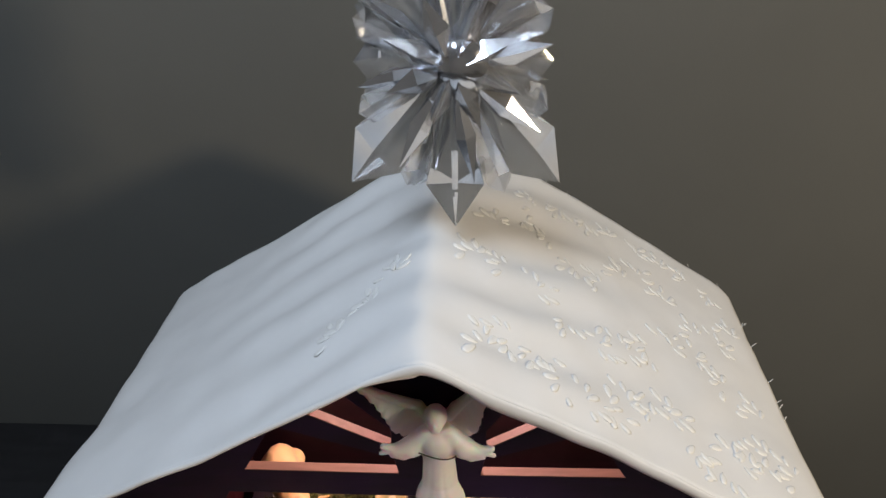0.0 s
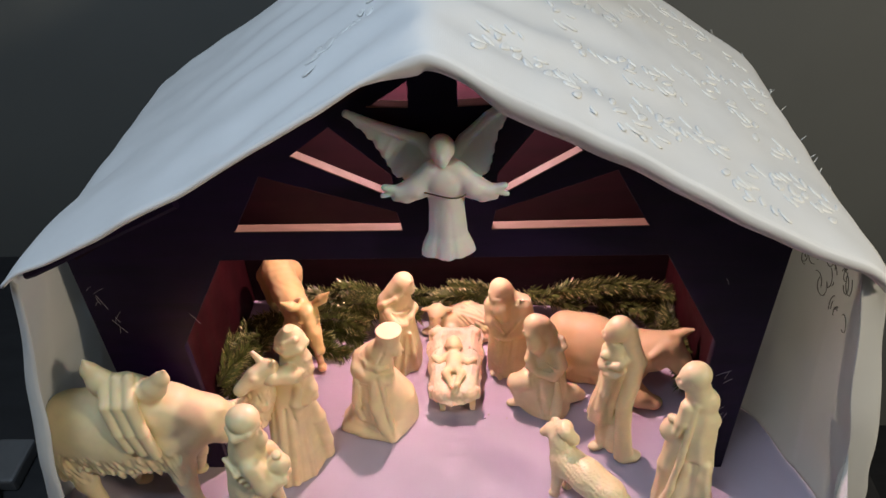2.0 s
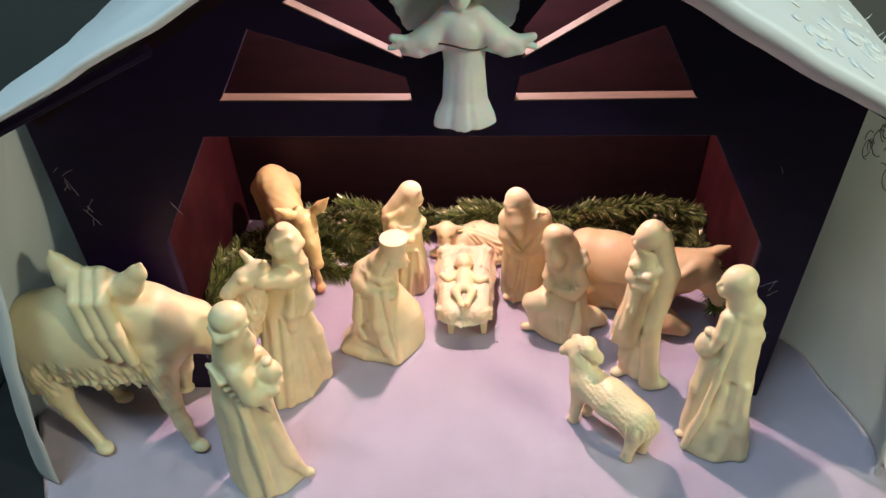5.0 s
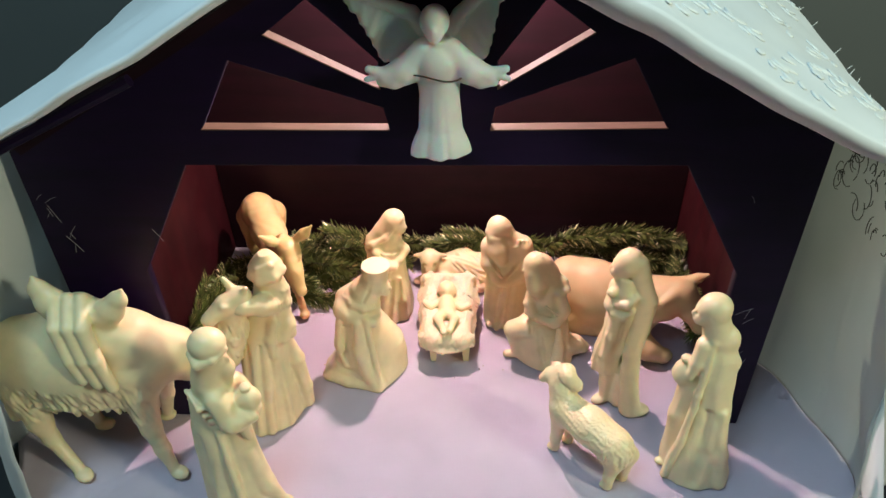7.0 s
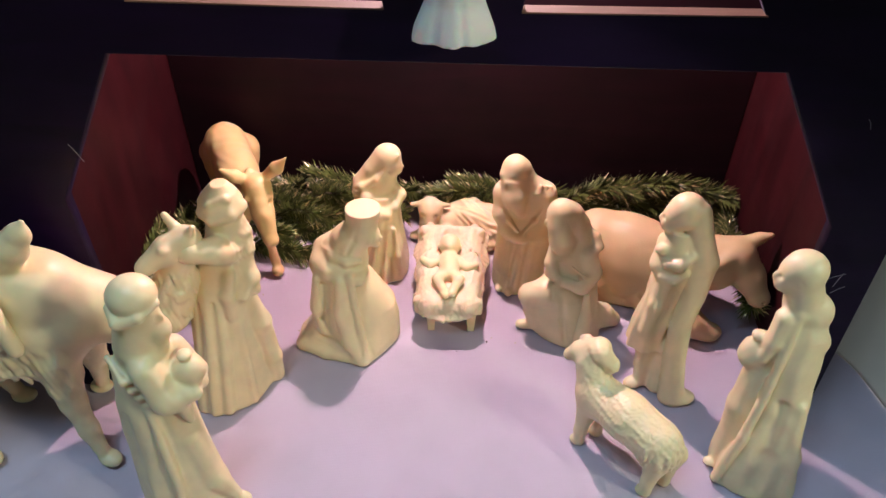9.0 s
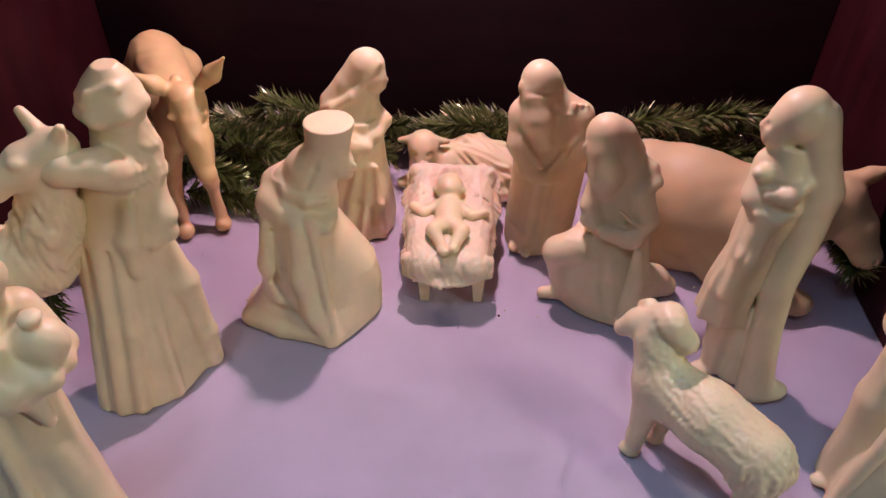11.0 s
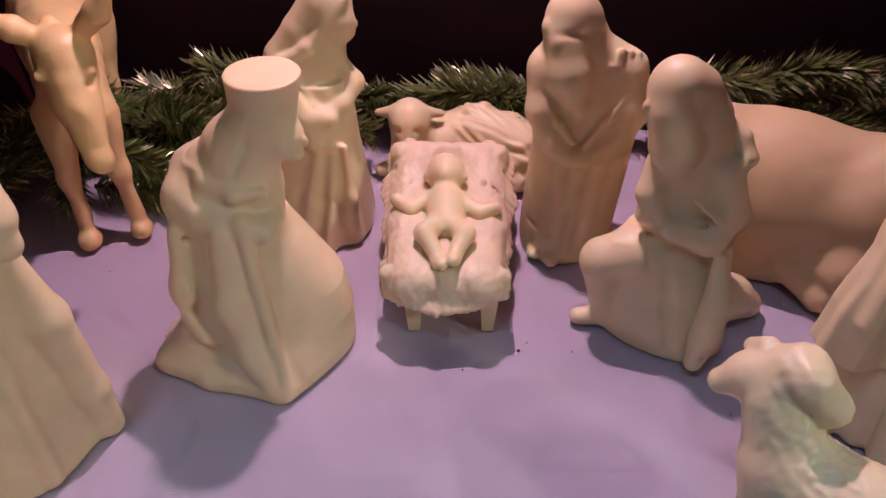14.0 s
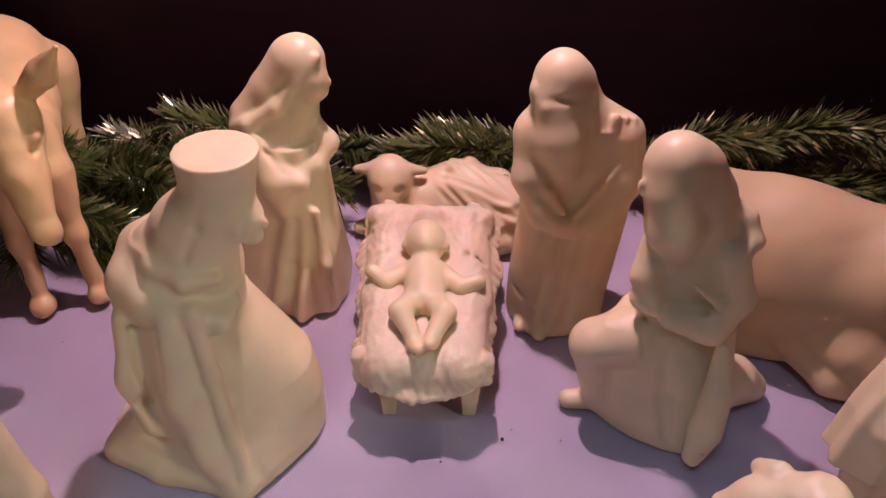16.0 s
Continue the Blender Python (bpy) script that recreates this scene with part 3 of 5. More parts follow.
def kneeling_king():
    c = Clay((-15, 2.4, -0.2), (-3.2, 12.2, 15.4), 0.1)
    # legs and skirt kneeling forward, a sharp corner of the hem in front
    c.loft([(-0.3, [(-13.2, 5.3), (-10.6, 4.3), (-6.95, 3.6), (-4.4, 7.2), (-5.0, 9.8), (-9.0, 10.8), (-12.8, 9.0)]),
            (0.7, [(-13.0, 5.4), (-10.6, 4.4), (-6.95, 3.8), (-4.4, 7.2), (-5.0, 9.8), (-9.0, 10.8), (-12.6, 9.0)]),
            (2.2, [(-11.9, 5.7), (-10.2, 5.1), (-7.1, 4.6), (-4.4, 7.4), (-5.0, 9.6), (-9.0, 10.5), (-11.6, 8.8)]),
            (3.8, [(-11.4, 5.8), (-10.0, 5.2), (-7.3, 5.1), (-4.8, 7.5), (-5.2, 9.5), (-9.0, 10.4), (-11.2, 8.8)]),
            (7.3, [(-11.0, 6.4), (-9.8, 5.8), (-8.0, 5.8), (-7.0, 7.4), (-7.2, 9.2), (-9.0, 10.0), (-10.8, 8.8)])], 0.35, 0.7)
    # torso under the cape
    c.loft([(1.5, [(-11.7, 5.6), (-10.0, 4.9), (-7.4, 4.7), (-7.1, 8.0), (-9.0, 10.5), (-11.5, 8.8)]),
            (5.7, [(-11.6, 5.9), (-10.0, 5.2), (-8.0, 5.3), (-7.0, 7.5), (-8.2, 10.0), (-11.2, 9.0)]),
            (9.0, [(-11.2, 6.6), (-10.0, 6.0), (-8.2, 5.9), (-6.8, 7.2), (-7.4, 9.6), (-10.5, 9.8)]),
            (10.7, [(-10.5, 7.5), (-9.7, 6.8), (-8.3, 6.6), (-7.1, 7.4), (-7.6, 9.2), (-9.8, 9.3)])], 0.4, 0.6)
    c.limb([(-8.9, 8.0, 9.6), (-8.2, 7.9, 11.0), (-7.5, 7.9, 12.0)], [1.9, 1.5, 1.3], 0.5)
    # the cape's broad folds and its straight front edge
    c.limb([(-8.9, 5.28, 8.6), (-8.9, 4.78, 5.0), (-8.2, 4.28, 2.2), (-7.3, 3.78, 0.4)], [0.45, 0.65, 0.6, 0.35], 0.9)
    c.limb([(-10.9, 5.78, 8.2), (-10.9, 5.28, 5.4), (-10.6, 4.98, 3.0)], [0.3, 0.5, 0.4], 0.9)
    c.limb([(-9.8, 5.08, 8.0), (-9.9, 4.48, 5.0), (-9.3, 4.08, 2.2)], [0.1, 0.22, 0.1], 0.6, carve=True)
    c.limb([(-10.4, 5.4, 7.6), (-10.6, 4.9, 4.6), (-10.2, 4.6, 2.9)], [0.06, 0.13, 0.05], 0.5, carve=True)
    c.limb([(-8.0, 5.48, 9.0), (-7.7, 5.03, 6.0), (-7.25, 4.38, 3.0), (-6.95, 3.68, 0.3)], [0.34, 0.36, 0.34, 0.3], 0.2)
    c.limb([(-7.35, 5.38, 8.4), (-7.05, 4.98, 5.8), (-6.65, 4.38, 3.0), (-6.3, 4.08, 0.8)], [0.1, 0.16, 0.14, 0.08], 0.35, carve=True)
    c.limb([(-7.35, 4.38, 3.1), (-7.5, 4.08, 1.6), (-7.1, 3.68, 0.3)], [0.15, 0.25, 0.22], 0.2)
    c.limb([(-7.15, 3.78, 2.6), (-7.2, 3.48, 1.2)], [0.06, 0.1], 0.15, carve=True)
    c.limb([(-13.0, 7.6, 0.3), (-12.9, 5.6, 0.35), (-10.6, 4.5, 0.35), (-7.3, 3.9, 0.3)], [0.45, 0.5, 0.45, 0.3], 0.6)
    # the cape's lower edge lies in a sweep over the skirt
    c.limb([(-12.2, 6.2, 2.6), (-11.3, 5.1, 2.2), (-9.6, 4.5, 1.7), (-8.3, 4.1, 1.0)], [0.1, 0.16, 0.14, 0.06], 0.4, carve=True)
    # shoulder cape with a rolled rim, the collar inside it
    c.limb([(-9.6, 9.4, 9.9), (-10.5, 8.4, 9.6), (-10.6, 7.1, 9.1), (-9.7, 6.3, 8.9), (-8.5, 6.0, 8.9)], [0.8, 0.95, 0.95, 0.85, 0.5], 0.5)
    c.limb([(-11.9, 7.6, 8.6), (-11.4, 6.2, 8.1), (-10.0, 5.3, 7.9)], [0.1, 0.14, 0.08], 0.3, carve=True)
    c.limb([(-9.2, 8.98, 10.9), (-9.9, 7.78, 10.7), (-9.4, 6.58, 10.3), (-8.3, 6.08, 10.0), (-7.2, 6.38, 9.9)], [0.35, 0.42, 0.42, 0.34, 0.25], 0.3)
    # arms before the chest
    c.limb([(-8.0, 5.8, 8.6), (-7.3, 5.9, 8.3), (-6.9, 6.6, 8.5)], [0.55, 0.5, 0.35], 0.35)
    # face to the manger, flared hat, the cloth falling from it to the neck
    c.ball((-6.45, 7.75, 11.75), (0.95, 0.95, 0.95), 0.25)
    c.ball((-5.5, 7.6, 11.62), (0.2, 0.16, 0.24), 0.15)
    c.ball((-5.95, 7.55, 11.05), (0.4, 0.4, 0.3), 0.2)
    c.robe([(9.6, -8.4, 7.7, 1.25, 1.25), (10.8, -7.9, 7.8, 1.42, 1.3), (12.0, -7.25, 7.9, 1.42, 1.28), (13.2, -7.0, 8.0, 1.36, 1.26), (14.1, -6.88, 8.0, 1.46, 1.34), (14.42, -6.86, 8.0, 1.50, 1.38)], 3, 0.03, k=0.2)
    c.limb([(-5.85, 6.95, 13.7), (-5.8, 6.9, 12.4), (-6.2, 6.75, 11.2)], [0.05, 0.1, 0.06], 0.2, carve=True)
    c.limb([(-7.2, 6.55, 13.6), (-7.6, 6.5, 12.0), (-8.2, 6.3, 10.8)], [0.04, 0.08, 0.05], 0.3, carve=True)
    c.flat()
    return statue("king_figurine", c, ivory, (-8.8, 7.6, 0), "ivory plastic kneeling king figurine with a flared flat hat", "figurine")


def mary():
    c = Clay((-11.6, 13.0, -0.2), (-3.2, 20.8, 15.2), 0.1)
    c.loft([(-0.3, [(-10.2, 15.6), (-8.2, 14.6), (-6.2, 14.1), (-4.4, 15.7), (-4.5, 19.0), (-8.0, 20.0), (-10.4, 18.4)]),
            (0.8, [(-10.1, 15.7), (-8.2, 14.7), (-6.2, 14.3), (-4.5, 15.8), (-4.6, 19.0), (-8.0, 20.0), (-10.3, 18.4)]),
            (5.0, [(-9.3, 16.1), (-7.8, 15.4), (-6.1, 15.3), (-5.1, 16.3), (-5.1, 18.7), (-7.7, 19.3), (-9.3, 18.3)]),
            (9.2, [(-9.1, 16.6), (-7.7, 16.0), (-6.1, 16.1), (-5.3, 17.1), (-5.4, 18.6), (-7.5, 19.0), (-9.0, 18.4)])], 0.3, 0.4)
    c.limb([(-7.4, 17.6, 9.0), (-6.6, 17.8, 10.6), (-6.1, 17.9, 12.0)], [1.7, 1.35, 1.0], 0.4)
    # head looking down to the manger
    c.ball((-5.55, 17.7, 12.1), (0.95, 0.95, 1.15), 0.2)
    c.ball((-5.25, 17.85, 11.55), (0.6, 0.55, 0.65), 0.25)
    c.ball((-4.66, 17.75, 11.92), (0.2, 0.14, 0.26), 0.1)
    c.ball((-4.85, 17.8, 11.35), (0.16, 0.2, 0.12), 0.12)
    # veil over the crown, a straight fall to a broad end behind the shoulder
    c.ball((-5.95, 17.95, 12.85), (1.25, 1.15, 1.25), 0.15, 0, -25)
    c.limb([(-6.2, 17.95, 12.7), (-7.3, 17.7, 11.5), (-8.5, 17.5, 10.2), (-8.8, 17.4, 9.2)], [1.22, 1.0, 0.85, 0.75], 0.2)
    c.limb([(-4.95, 17.3, 13.35), (-5.9, 16.95, 12.4), (-6.9, 16.5, 11.2), (-8.3, 16.45, 10.3), (-9.0, 16.8, 10.0)], [0.16, 0.22, 0.28, 0.34, 0.3], 0.3)
    c.limb([(-7.0, 16.0, 10.3), (-8.6, 16.1, 9.5)], [0.1, 0.1], 0.25, carve=True)
    # sleeves: the near one falls in a long point, the far elbow stands out
    c.limb([(-8.0, 16.3, 9.3), (-7.2, 15.6, 7.8), (-6.0, 15.6, 7.7)], [0.75, 0.8, 0.5], 0.35)
    c.limb([(-7.1, 15.7, 7.6), (-6.9, 15.4, 6.3)], [0.8, 0.4], 0.3)
    c.limb([(-5.9, 17.7, 10.0), (-4.95, 17.5, 8.8), (-5.4, 16.6, 8.1), (-6.0, 16.0, 8.0)], [0.6, 0.6, 0.5, 0.35], 0.25)
    c.limb([(-7.6, 15.8, 9.4), (-6.6, 15.2, 8.6), (-5.8, 15.3, 8.3)], [0.05, 0.12, 0.08], 0.25, carve=True)
    # falling folds of the dress
    for x0, x1, y1 in ((-6.7, -7.8, 14.4), (-6.0, -6.4, 14.0), (-5.3, -5.0, 14.9)):
        c.limb([(x0, 15.5, 6.0), ((x0 + x1) / 2, 15.1, 3.0), (x1, y1, 0.3)], [0.1, 0.2, 0.3], 0.7)
    for x0, x1, y1 in ((-7.3, -8.8, 14.4), (-6.3, -7.1, 13.9), (-5.7, -5.7, 14.1)):
        c.limb([(x0, 15.1, 5.6), ((x0 + x1) / 2, 14.7, 3.0), (x1, y1 - 0.1, 0.3)], [0.03, 0.1, 0.12], 0.6, carve=True)
    c.flat()
    return statue("mary_figurine", c, ivory, (-7, 16.8, 0), "ivory plastic woman figurine in a long veil", "figurine")


def joseph():
    c = Clay((3.0, 12.0, -0.2), (11.2, 19.2, 15.6), 0.1)
    c.loft([(-0.3, [(4.5, 14.9), (5.6, 13.4), (7.6, 13.5), (9.2, 14.8), (9.4, 17.4), (7.0, 18.2), (4.6, 17.0)]),
            (1.6, [(4.5, 15.0), (5.6, 13.6), (7.6, 13.7), (9.2, 14.9), (9.4, 17.4), (7.0, 18.2), (4.6, 17.0)]),
            (6.5, [(4.7, 15.3), (5.6, 14.4), (7.6, 14.3), (9.5, 15.0), (9.5, 17.2), (7.0, 17.9), (4.9, 17.0)]),
            (9.6, [(4.3, 15.5), (5.4, 14.7), (7.8, 14.7), (9.8, 15.4), (9.7, 17.1), (7.0, 17.7), (4.5, 17.0)]),
            (11.2, [(4.6, 15.8), (5.6, 15.1), (7.8, 15.1), (9.3, 15.8), (9.2, 16.9), (7.0, 17.4), (4.9, 16.8)])], 0.35, 0.45)
    c.limb([(5.0, 16.0, 10.6), (6.2, 16.2, 12.0), (6.2, 16.2, 13.0)], [1.0, 1.3, 1.2], 0.5)
    c.limb([(6.4, 16.2, 11.8), (8.5, 16.2, 10.8)], [1.2, 1.0], 0.5)
    # bald crown, a wreath of hair, the beard running smooth into the chest
    c.ball((5.85, 16.0, 13.15), (1.28, 1.25, 1.5), 0.2)
    c.ball((6.75, 16.4, 12.3), (0.85, 0.9, 0.95), 0.3)
    c.ball((7.05, 15.6, 12.7), (0.32, 0.4, 0.4), 0.15)
    c.ball((4.7, 15.6, 13.0), (0.26, 0.4, 0.4), 0.15)
    c.limb([(5.65, 15.5, 12.4), (5.9, 14.95, 10.9), (6.4, 14.6, 9.5)], [1.08, 1.05, 0.6], 0.4)
    c.ball((5.15, 14.75, 12.5), (0.2, 0.2, 0.3), 0.2)
    c.limb([(4.9, 14.6, 13.0), (5.8, 14.5, 13.05), (6.8, 14.8, 12.9)], [0.03, 0.07, 0.03], 0.3, carve=True)
    # the cloak drawn together low in front, a gathered shoulder
    c.limb([(4.8, 15.8, 10.8), (4.8, 15.1, 8.8), (5.4, 14.5, 7.3), (6.3, 14.2, 6.6)], [0.7, 0.75, 0.6, 0.45], 0.5)
    c.limb([(9.0, 15.6, 10.8), (9.3, 15.2, 8.8), (8.5, 14.8, 7.2), (7.2, 14.3, 6.6)], [0.75, 0.7, 0.55, 0.4], 0.6)
    c.limb([(4.9, 14.6, 9.5), (5.6, 14.2, 8.6), (6.4, 14.0, 7.6)], [0.12, 0.22, 0.15], 0.2)
    c.limb([(8.8, 14.9, 9.8), (7.9, 14.4, 8.6), (7.0, 14.1, 7.4)], [0.12, 0.2, 0.12], 0.3)
    c.ball((6.7, 14.1, 6.7), (0.6, 0.45, 0.55), 0.3)
    for n in range(3):
        c.limb([(8.3 + 0.42 * n, 15.3 + 0.1 * n, 11.9 - 0.12 * n), (8.1 + 0.42 * n, 15.1, 10.9)], [0.2, 0.12], 0.14)
    # folds of the skirt and the border above the feet
    for x0, x1 in ((5.4, 5.0), (6.3, 6.0), (7.3, 7.1), (8.4, 8.3)):
        c.limb([(x0 + 0.3, 14.2, 6.0), (x0, 13.7, 3.2), (x1, 13.5, 0.8)], [0.05, 0.13, 0.1], 0.5, carve=True)
    c.limb([(4.3, 15.0, 2.2), (5.2, 13.8, 2.0), (6.6, 13.3, 1.6), (8.2, 13.6, 1.3)], [0.04, 0.08, 0.08, 0.04], 0.2, carve=True)
    c.ball((5.9, 13.3, 0.4), (0.42, 0.55, 0.36), 0.2)
    c.ball((5.0, 13.9, 0.35), (0.4, 0.5, 0.3), 0.2)
    c.flat()
    return statue("joseph_figurine", c, ivory, (7.1, 15.9, 0), "ivory plastic standing bearded man figurine in folded robe", "figurine")


def kneeling_shepherd():
    c = Clay((5.4, 5.0, -0.2), (17.4, 13.4, 15.4), 0.1)
    # skirt spread over the kneeling leg
    c.loft([(-0.3, [(8.3, 8.7), (9.6, 7.3), (11.8, 6.4), (13.6, 7.0), (14.4, 8.6), (13.8, 11.4), (9.4, 11.2)]),
            (2.2, [(8.2, 8.6), (9.6, 7.5), (11.8, 6.8), (13.4, 7.4), (14.0, 8.8), (13.4, 11.3), (9.2, 11.1)]),
            (4.6, [(7.8, 8.6), (9.4, 7.9), (11.8, 7.6), (13.3, 8.2), (13.6, 9.4), (13.0, 11.2), (9.0, 11.0)]),
            (5.7, [(8.0, 8.8), (9.4, 8.4), (11.8, 8.2), (13.2, 8.6), (13.4, 9.6), (12.8, 11.0), (9.2, 10.8)])], 0.28, 0.3)
    c.loft([(4.0, [(9.4, 8.6), (11.4, 7.9), (13.3, 8.4), (13.6, 9.8), (12.6, 11.3), (9.8, 11.0)]),
            (7.5, [(9.2, 9.2), (10.9, 8.5), (12.9, 8.9), (13.3, 10.0), (12.2, 11.4), (9.6, 11.2)]),
            (9.8, [(9.3, 9.6), (10.8, 9.0), (12.6, 9.3), (12.9, 10.2), (12.0, 11.4), (9.8, 11.2)]),
            (10.9, [(9.9, 9.9), (10.8, 9.6), (11.9, 9.8), (12.1, 10.3), (11.5, 11.0), (10.2, 10.9)])], 0.35, 0.4)
    # the raised knee with its bands, the shin and the foot
    c.limb([(11.0, 9.3, 4.6), (9.0, 9.0, 4.8), (7.7, 9.0, 4.4)], [1.35, 1.25, 1.1], 0.25)
    c.limb([(7.6, 9.0, 4.2), (8.3, 9.1, 1.0)], [0.95, 0.75], 0.35)
    c.limb([(8.6, 9.1, 0.5), (7.0, 9.1, 0.35)], [0.55, 0.45], 0.25)
    for x, d in ((8.25, 0.0), (9.5, -0.1)):
        c.limb([(x + 0.1, 9.4, 6.3), (x - 0.1, 8.2, 6.0), (x, 7.5, 4.7), (x + 0.5, 7.2 + d, 2.6)], [0.08, 0.12, 0.12, 0.06], 0.14, carve=True)
    c.limb([(10.4, 7.65, 5.2), (10.6, 7.15, 3.0), (11.0, 6.75, 0.8)], [0.06, 0.16, 0.1], 0.5, carve=True)
    c.limb([(13.0, 9.2, 1.9), (14.6, 9.8, 1.3), (15.6, 10.0, 0.7)], [1.5, 1.15, 0.8], 0.35)
    # smooth bowed head, hair behind, long beard
    c.ball((9.75, 10.15, 12.8), (1.34, 1.25, 1.5), 0.2, 0, 12)
    c.limb([(10.4, 10.4, 12.6), (11.0, 10.4, 11.4), (11.4, 10.3, 10.2)], [1.2, 1.25, 1.2], 0.3)
    c.limb([(9.6, 9.7, 12.0), (9.9, 9.35, 10.6), (10.1, 9.2, 9.4)], [1.12, 1.08, 0.55], 0.4)
    c.ball((8.42, 9.75, 12.2), (0.2, 0.18, 0.34), 0.16)
    c.limb([(9.7, 9.0, 13.8), (10.3, 8.8, 12.6), (10.9, 8.95, 11.4)], [0.02, 0.04, 0.02], 0.15, carve=True)
    # shawl knotted behind the shoulder, wide sleeve across the chest
    c.limb([(12.0, 10.35, 11.2), (12.8, 9.95, 10.7), (13.1, 9.45, 10.0), (12.4, 9.05, 9.5)], [0.4, 0.42, 0.42, 0.3], 0.15)
    c.limb([(12.3, 9.15, 9.4), (12.8, 8.75, 7.6), (11.9, 8.05, 6.6), (10.3, 8.15, 6.9)], [0.75, 0.8, 0.75, 0.5], 0.3)
    c.limb([(9.5, 9.7, 9.4), (9.2, 9.2, 8.2), (9.6, 8.6, 7.2)], [0.65, 0.6, 0.5], 0.25)
    c.ball((9.2, 8.9, 7.3), (0.55, 0.5, 0.6), 0.2)
    c.limb([(10.0, 8.6, 8.8), (11.0, 8.1, 7.6), (12.2, 8.0, 6.9)], [0.08, 0.15, 0.08], 0.22, carve=True)
    c.limb([(10.9, 8.25, 8.6), (12.0, 7.85, 7.8), (12.9, 8.15, 7.6)], [0.1, 0.16, 0.1], 0.2)
    # the long flat end of the sash
    c.limb([(12.4, 7.35, 5.9), (12.5, 6.65, 4.0), (12.3, 6.15, 2.2), (12.0, 5.85, 0.8)], [0.3, 0.62, 0.72, 0.45], 0.07)
    c.limb([(12.4, 7.0, 5.2), (12.5, 6.2, 3.4), (12.2, 5.6, 1.4)], [0.04, 0.1, 0.05], 0.3, carve=True)
    c.flat()
    return statue("shepherd_figurine", c, ivory, (11.8, 9.3, 0), "ivory plastic shepherd figurine kneeling on one knee", "figurine")


def standing_shepherd():
    c = Clay((14.2, -1.4, -0.2), (23.2, 6.8, 20.8), 0.11)
    # tunic flaring to the knee, a bare leg and a foot under it
    c.robe([(5.0, 17.0, 3.3, 1.6, 1.4), (7.4, 17.0, 3.2, 1.5, 1.35), (10, 17.4, 3.3, 1.3, 1.3), (12.6, 17.7, 3.5, 1.4, 1.35), (15.2, 18.0, 3.8, 1.5, 1.3), (16.7, 17.8, 4.0, 0.9, 0.9)], 7, 0.12, 0.1, 0.5, 0.35)
    c.limb([(17.2, 3.3, 5.6), (17.2, 3.0, 2.6), (17.3, 2.9, 0.7)], [1.0, 0.72, 0.6], 0.3)
    c.ball((16.7, 2.7, 0.4), (0.95, 0.6, 0.45), 0.2, 20)
    c.limb([(18.6, 3.2, 5.4), (18.7, 2.6, 0.6)], [1.1, 1.0], 0.5)
    head(c, (17.3, 4.2, 17.7), 165, 1.05, 0, 0.1)
    c.ball((17.9, 4.2, 18.2), (1.4, 1.3, 1.5), 0.2)
    # the scarf falls from the crown down the back to the ground as one broad flat band
    c.limb([(18.6, 3.9, 18.2), (19.3, 3.5, 16.0), (19.8, 3.2, 14.2), (19.5, 2.7, 11.0), (19.1, 2.2, 8.2), (19.2, 1.8, 5.0), (19.5, 1.5, 2.4), (19.7, 1.3, 0.5)], [1.05, 0.95, 1.15, 1.0, 0.9, 0.92, 1.0, 1.15], 0.1, flat=0.8)
    c.limb([(18.2, 2.9, 17.0), (18.6, 2.3, 13.8), (18.3, 1.8, 10.0), (18.1, 1.3, 6.0)], [0.08, 0.18, 0.18, 0.1], 0.2, carve=True)
    c.ball((20.5, 1.3, 0.45), (1.25, 0.9, 0.5), 0.4)
    # folded arms, the sleeve hanging in folds
    c.limb([(17.1, 4.2, 15.2), (16.7, 3.3, 13.7), (17.2, 2.5, 13.2)], [0.8, 0.75, 0.55], 0.5)
    c.limb([(18.6, 2.8, 15.0), (17.8, 2.2, 14.5), (16.8, 2.4, 14.5)], [0.45, 0.4, 0.3], 0.3)
    c.limb([(18.4, 2.4, 13.6), (17.6, 2.0, 13.2), (16.6, 2.3, 13.3)], [0.35, 0.32, 0.25], 0.25)
    c.ball((16.4, 3.2, 15.3), (0.5, 0.45, 0.42), 0.3)
    c.limb([(17.1, 2.5, 12.6), (16.8, 2.2, 10.4), (16.4, 2.2, 7.6)], [0.6, 0.55, 0.35], 0.5)
    c.limb([(17.6, 1.9, 12.0), (17.4, 1.6, 9.4), (17.2, 1.7, 6.2)], [0.06, 0.14, 0.06], 0.35, carve=True)
    c.limb([(16.5, 1.8, 11.6), (16.2, 1.5, 9.0), (16.0, 1.7, 6.0)], [0.05, 0.12, 0.06], 0.3, carve=True)
    c.grain(0.03, 2.2, hi=(99, 99, 16), stretch=(1, 1, 0.4)).flat()
    return statue("shepherd_figurine", c, ivory, (18.5, 2.2, 0), "ivory plastic standing shepherd figurine with a long head scarf", "figurine")


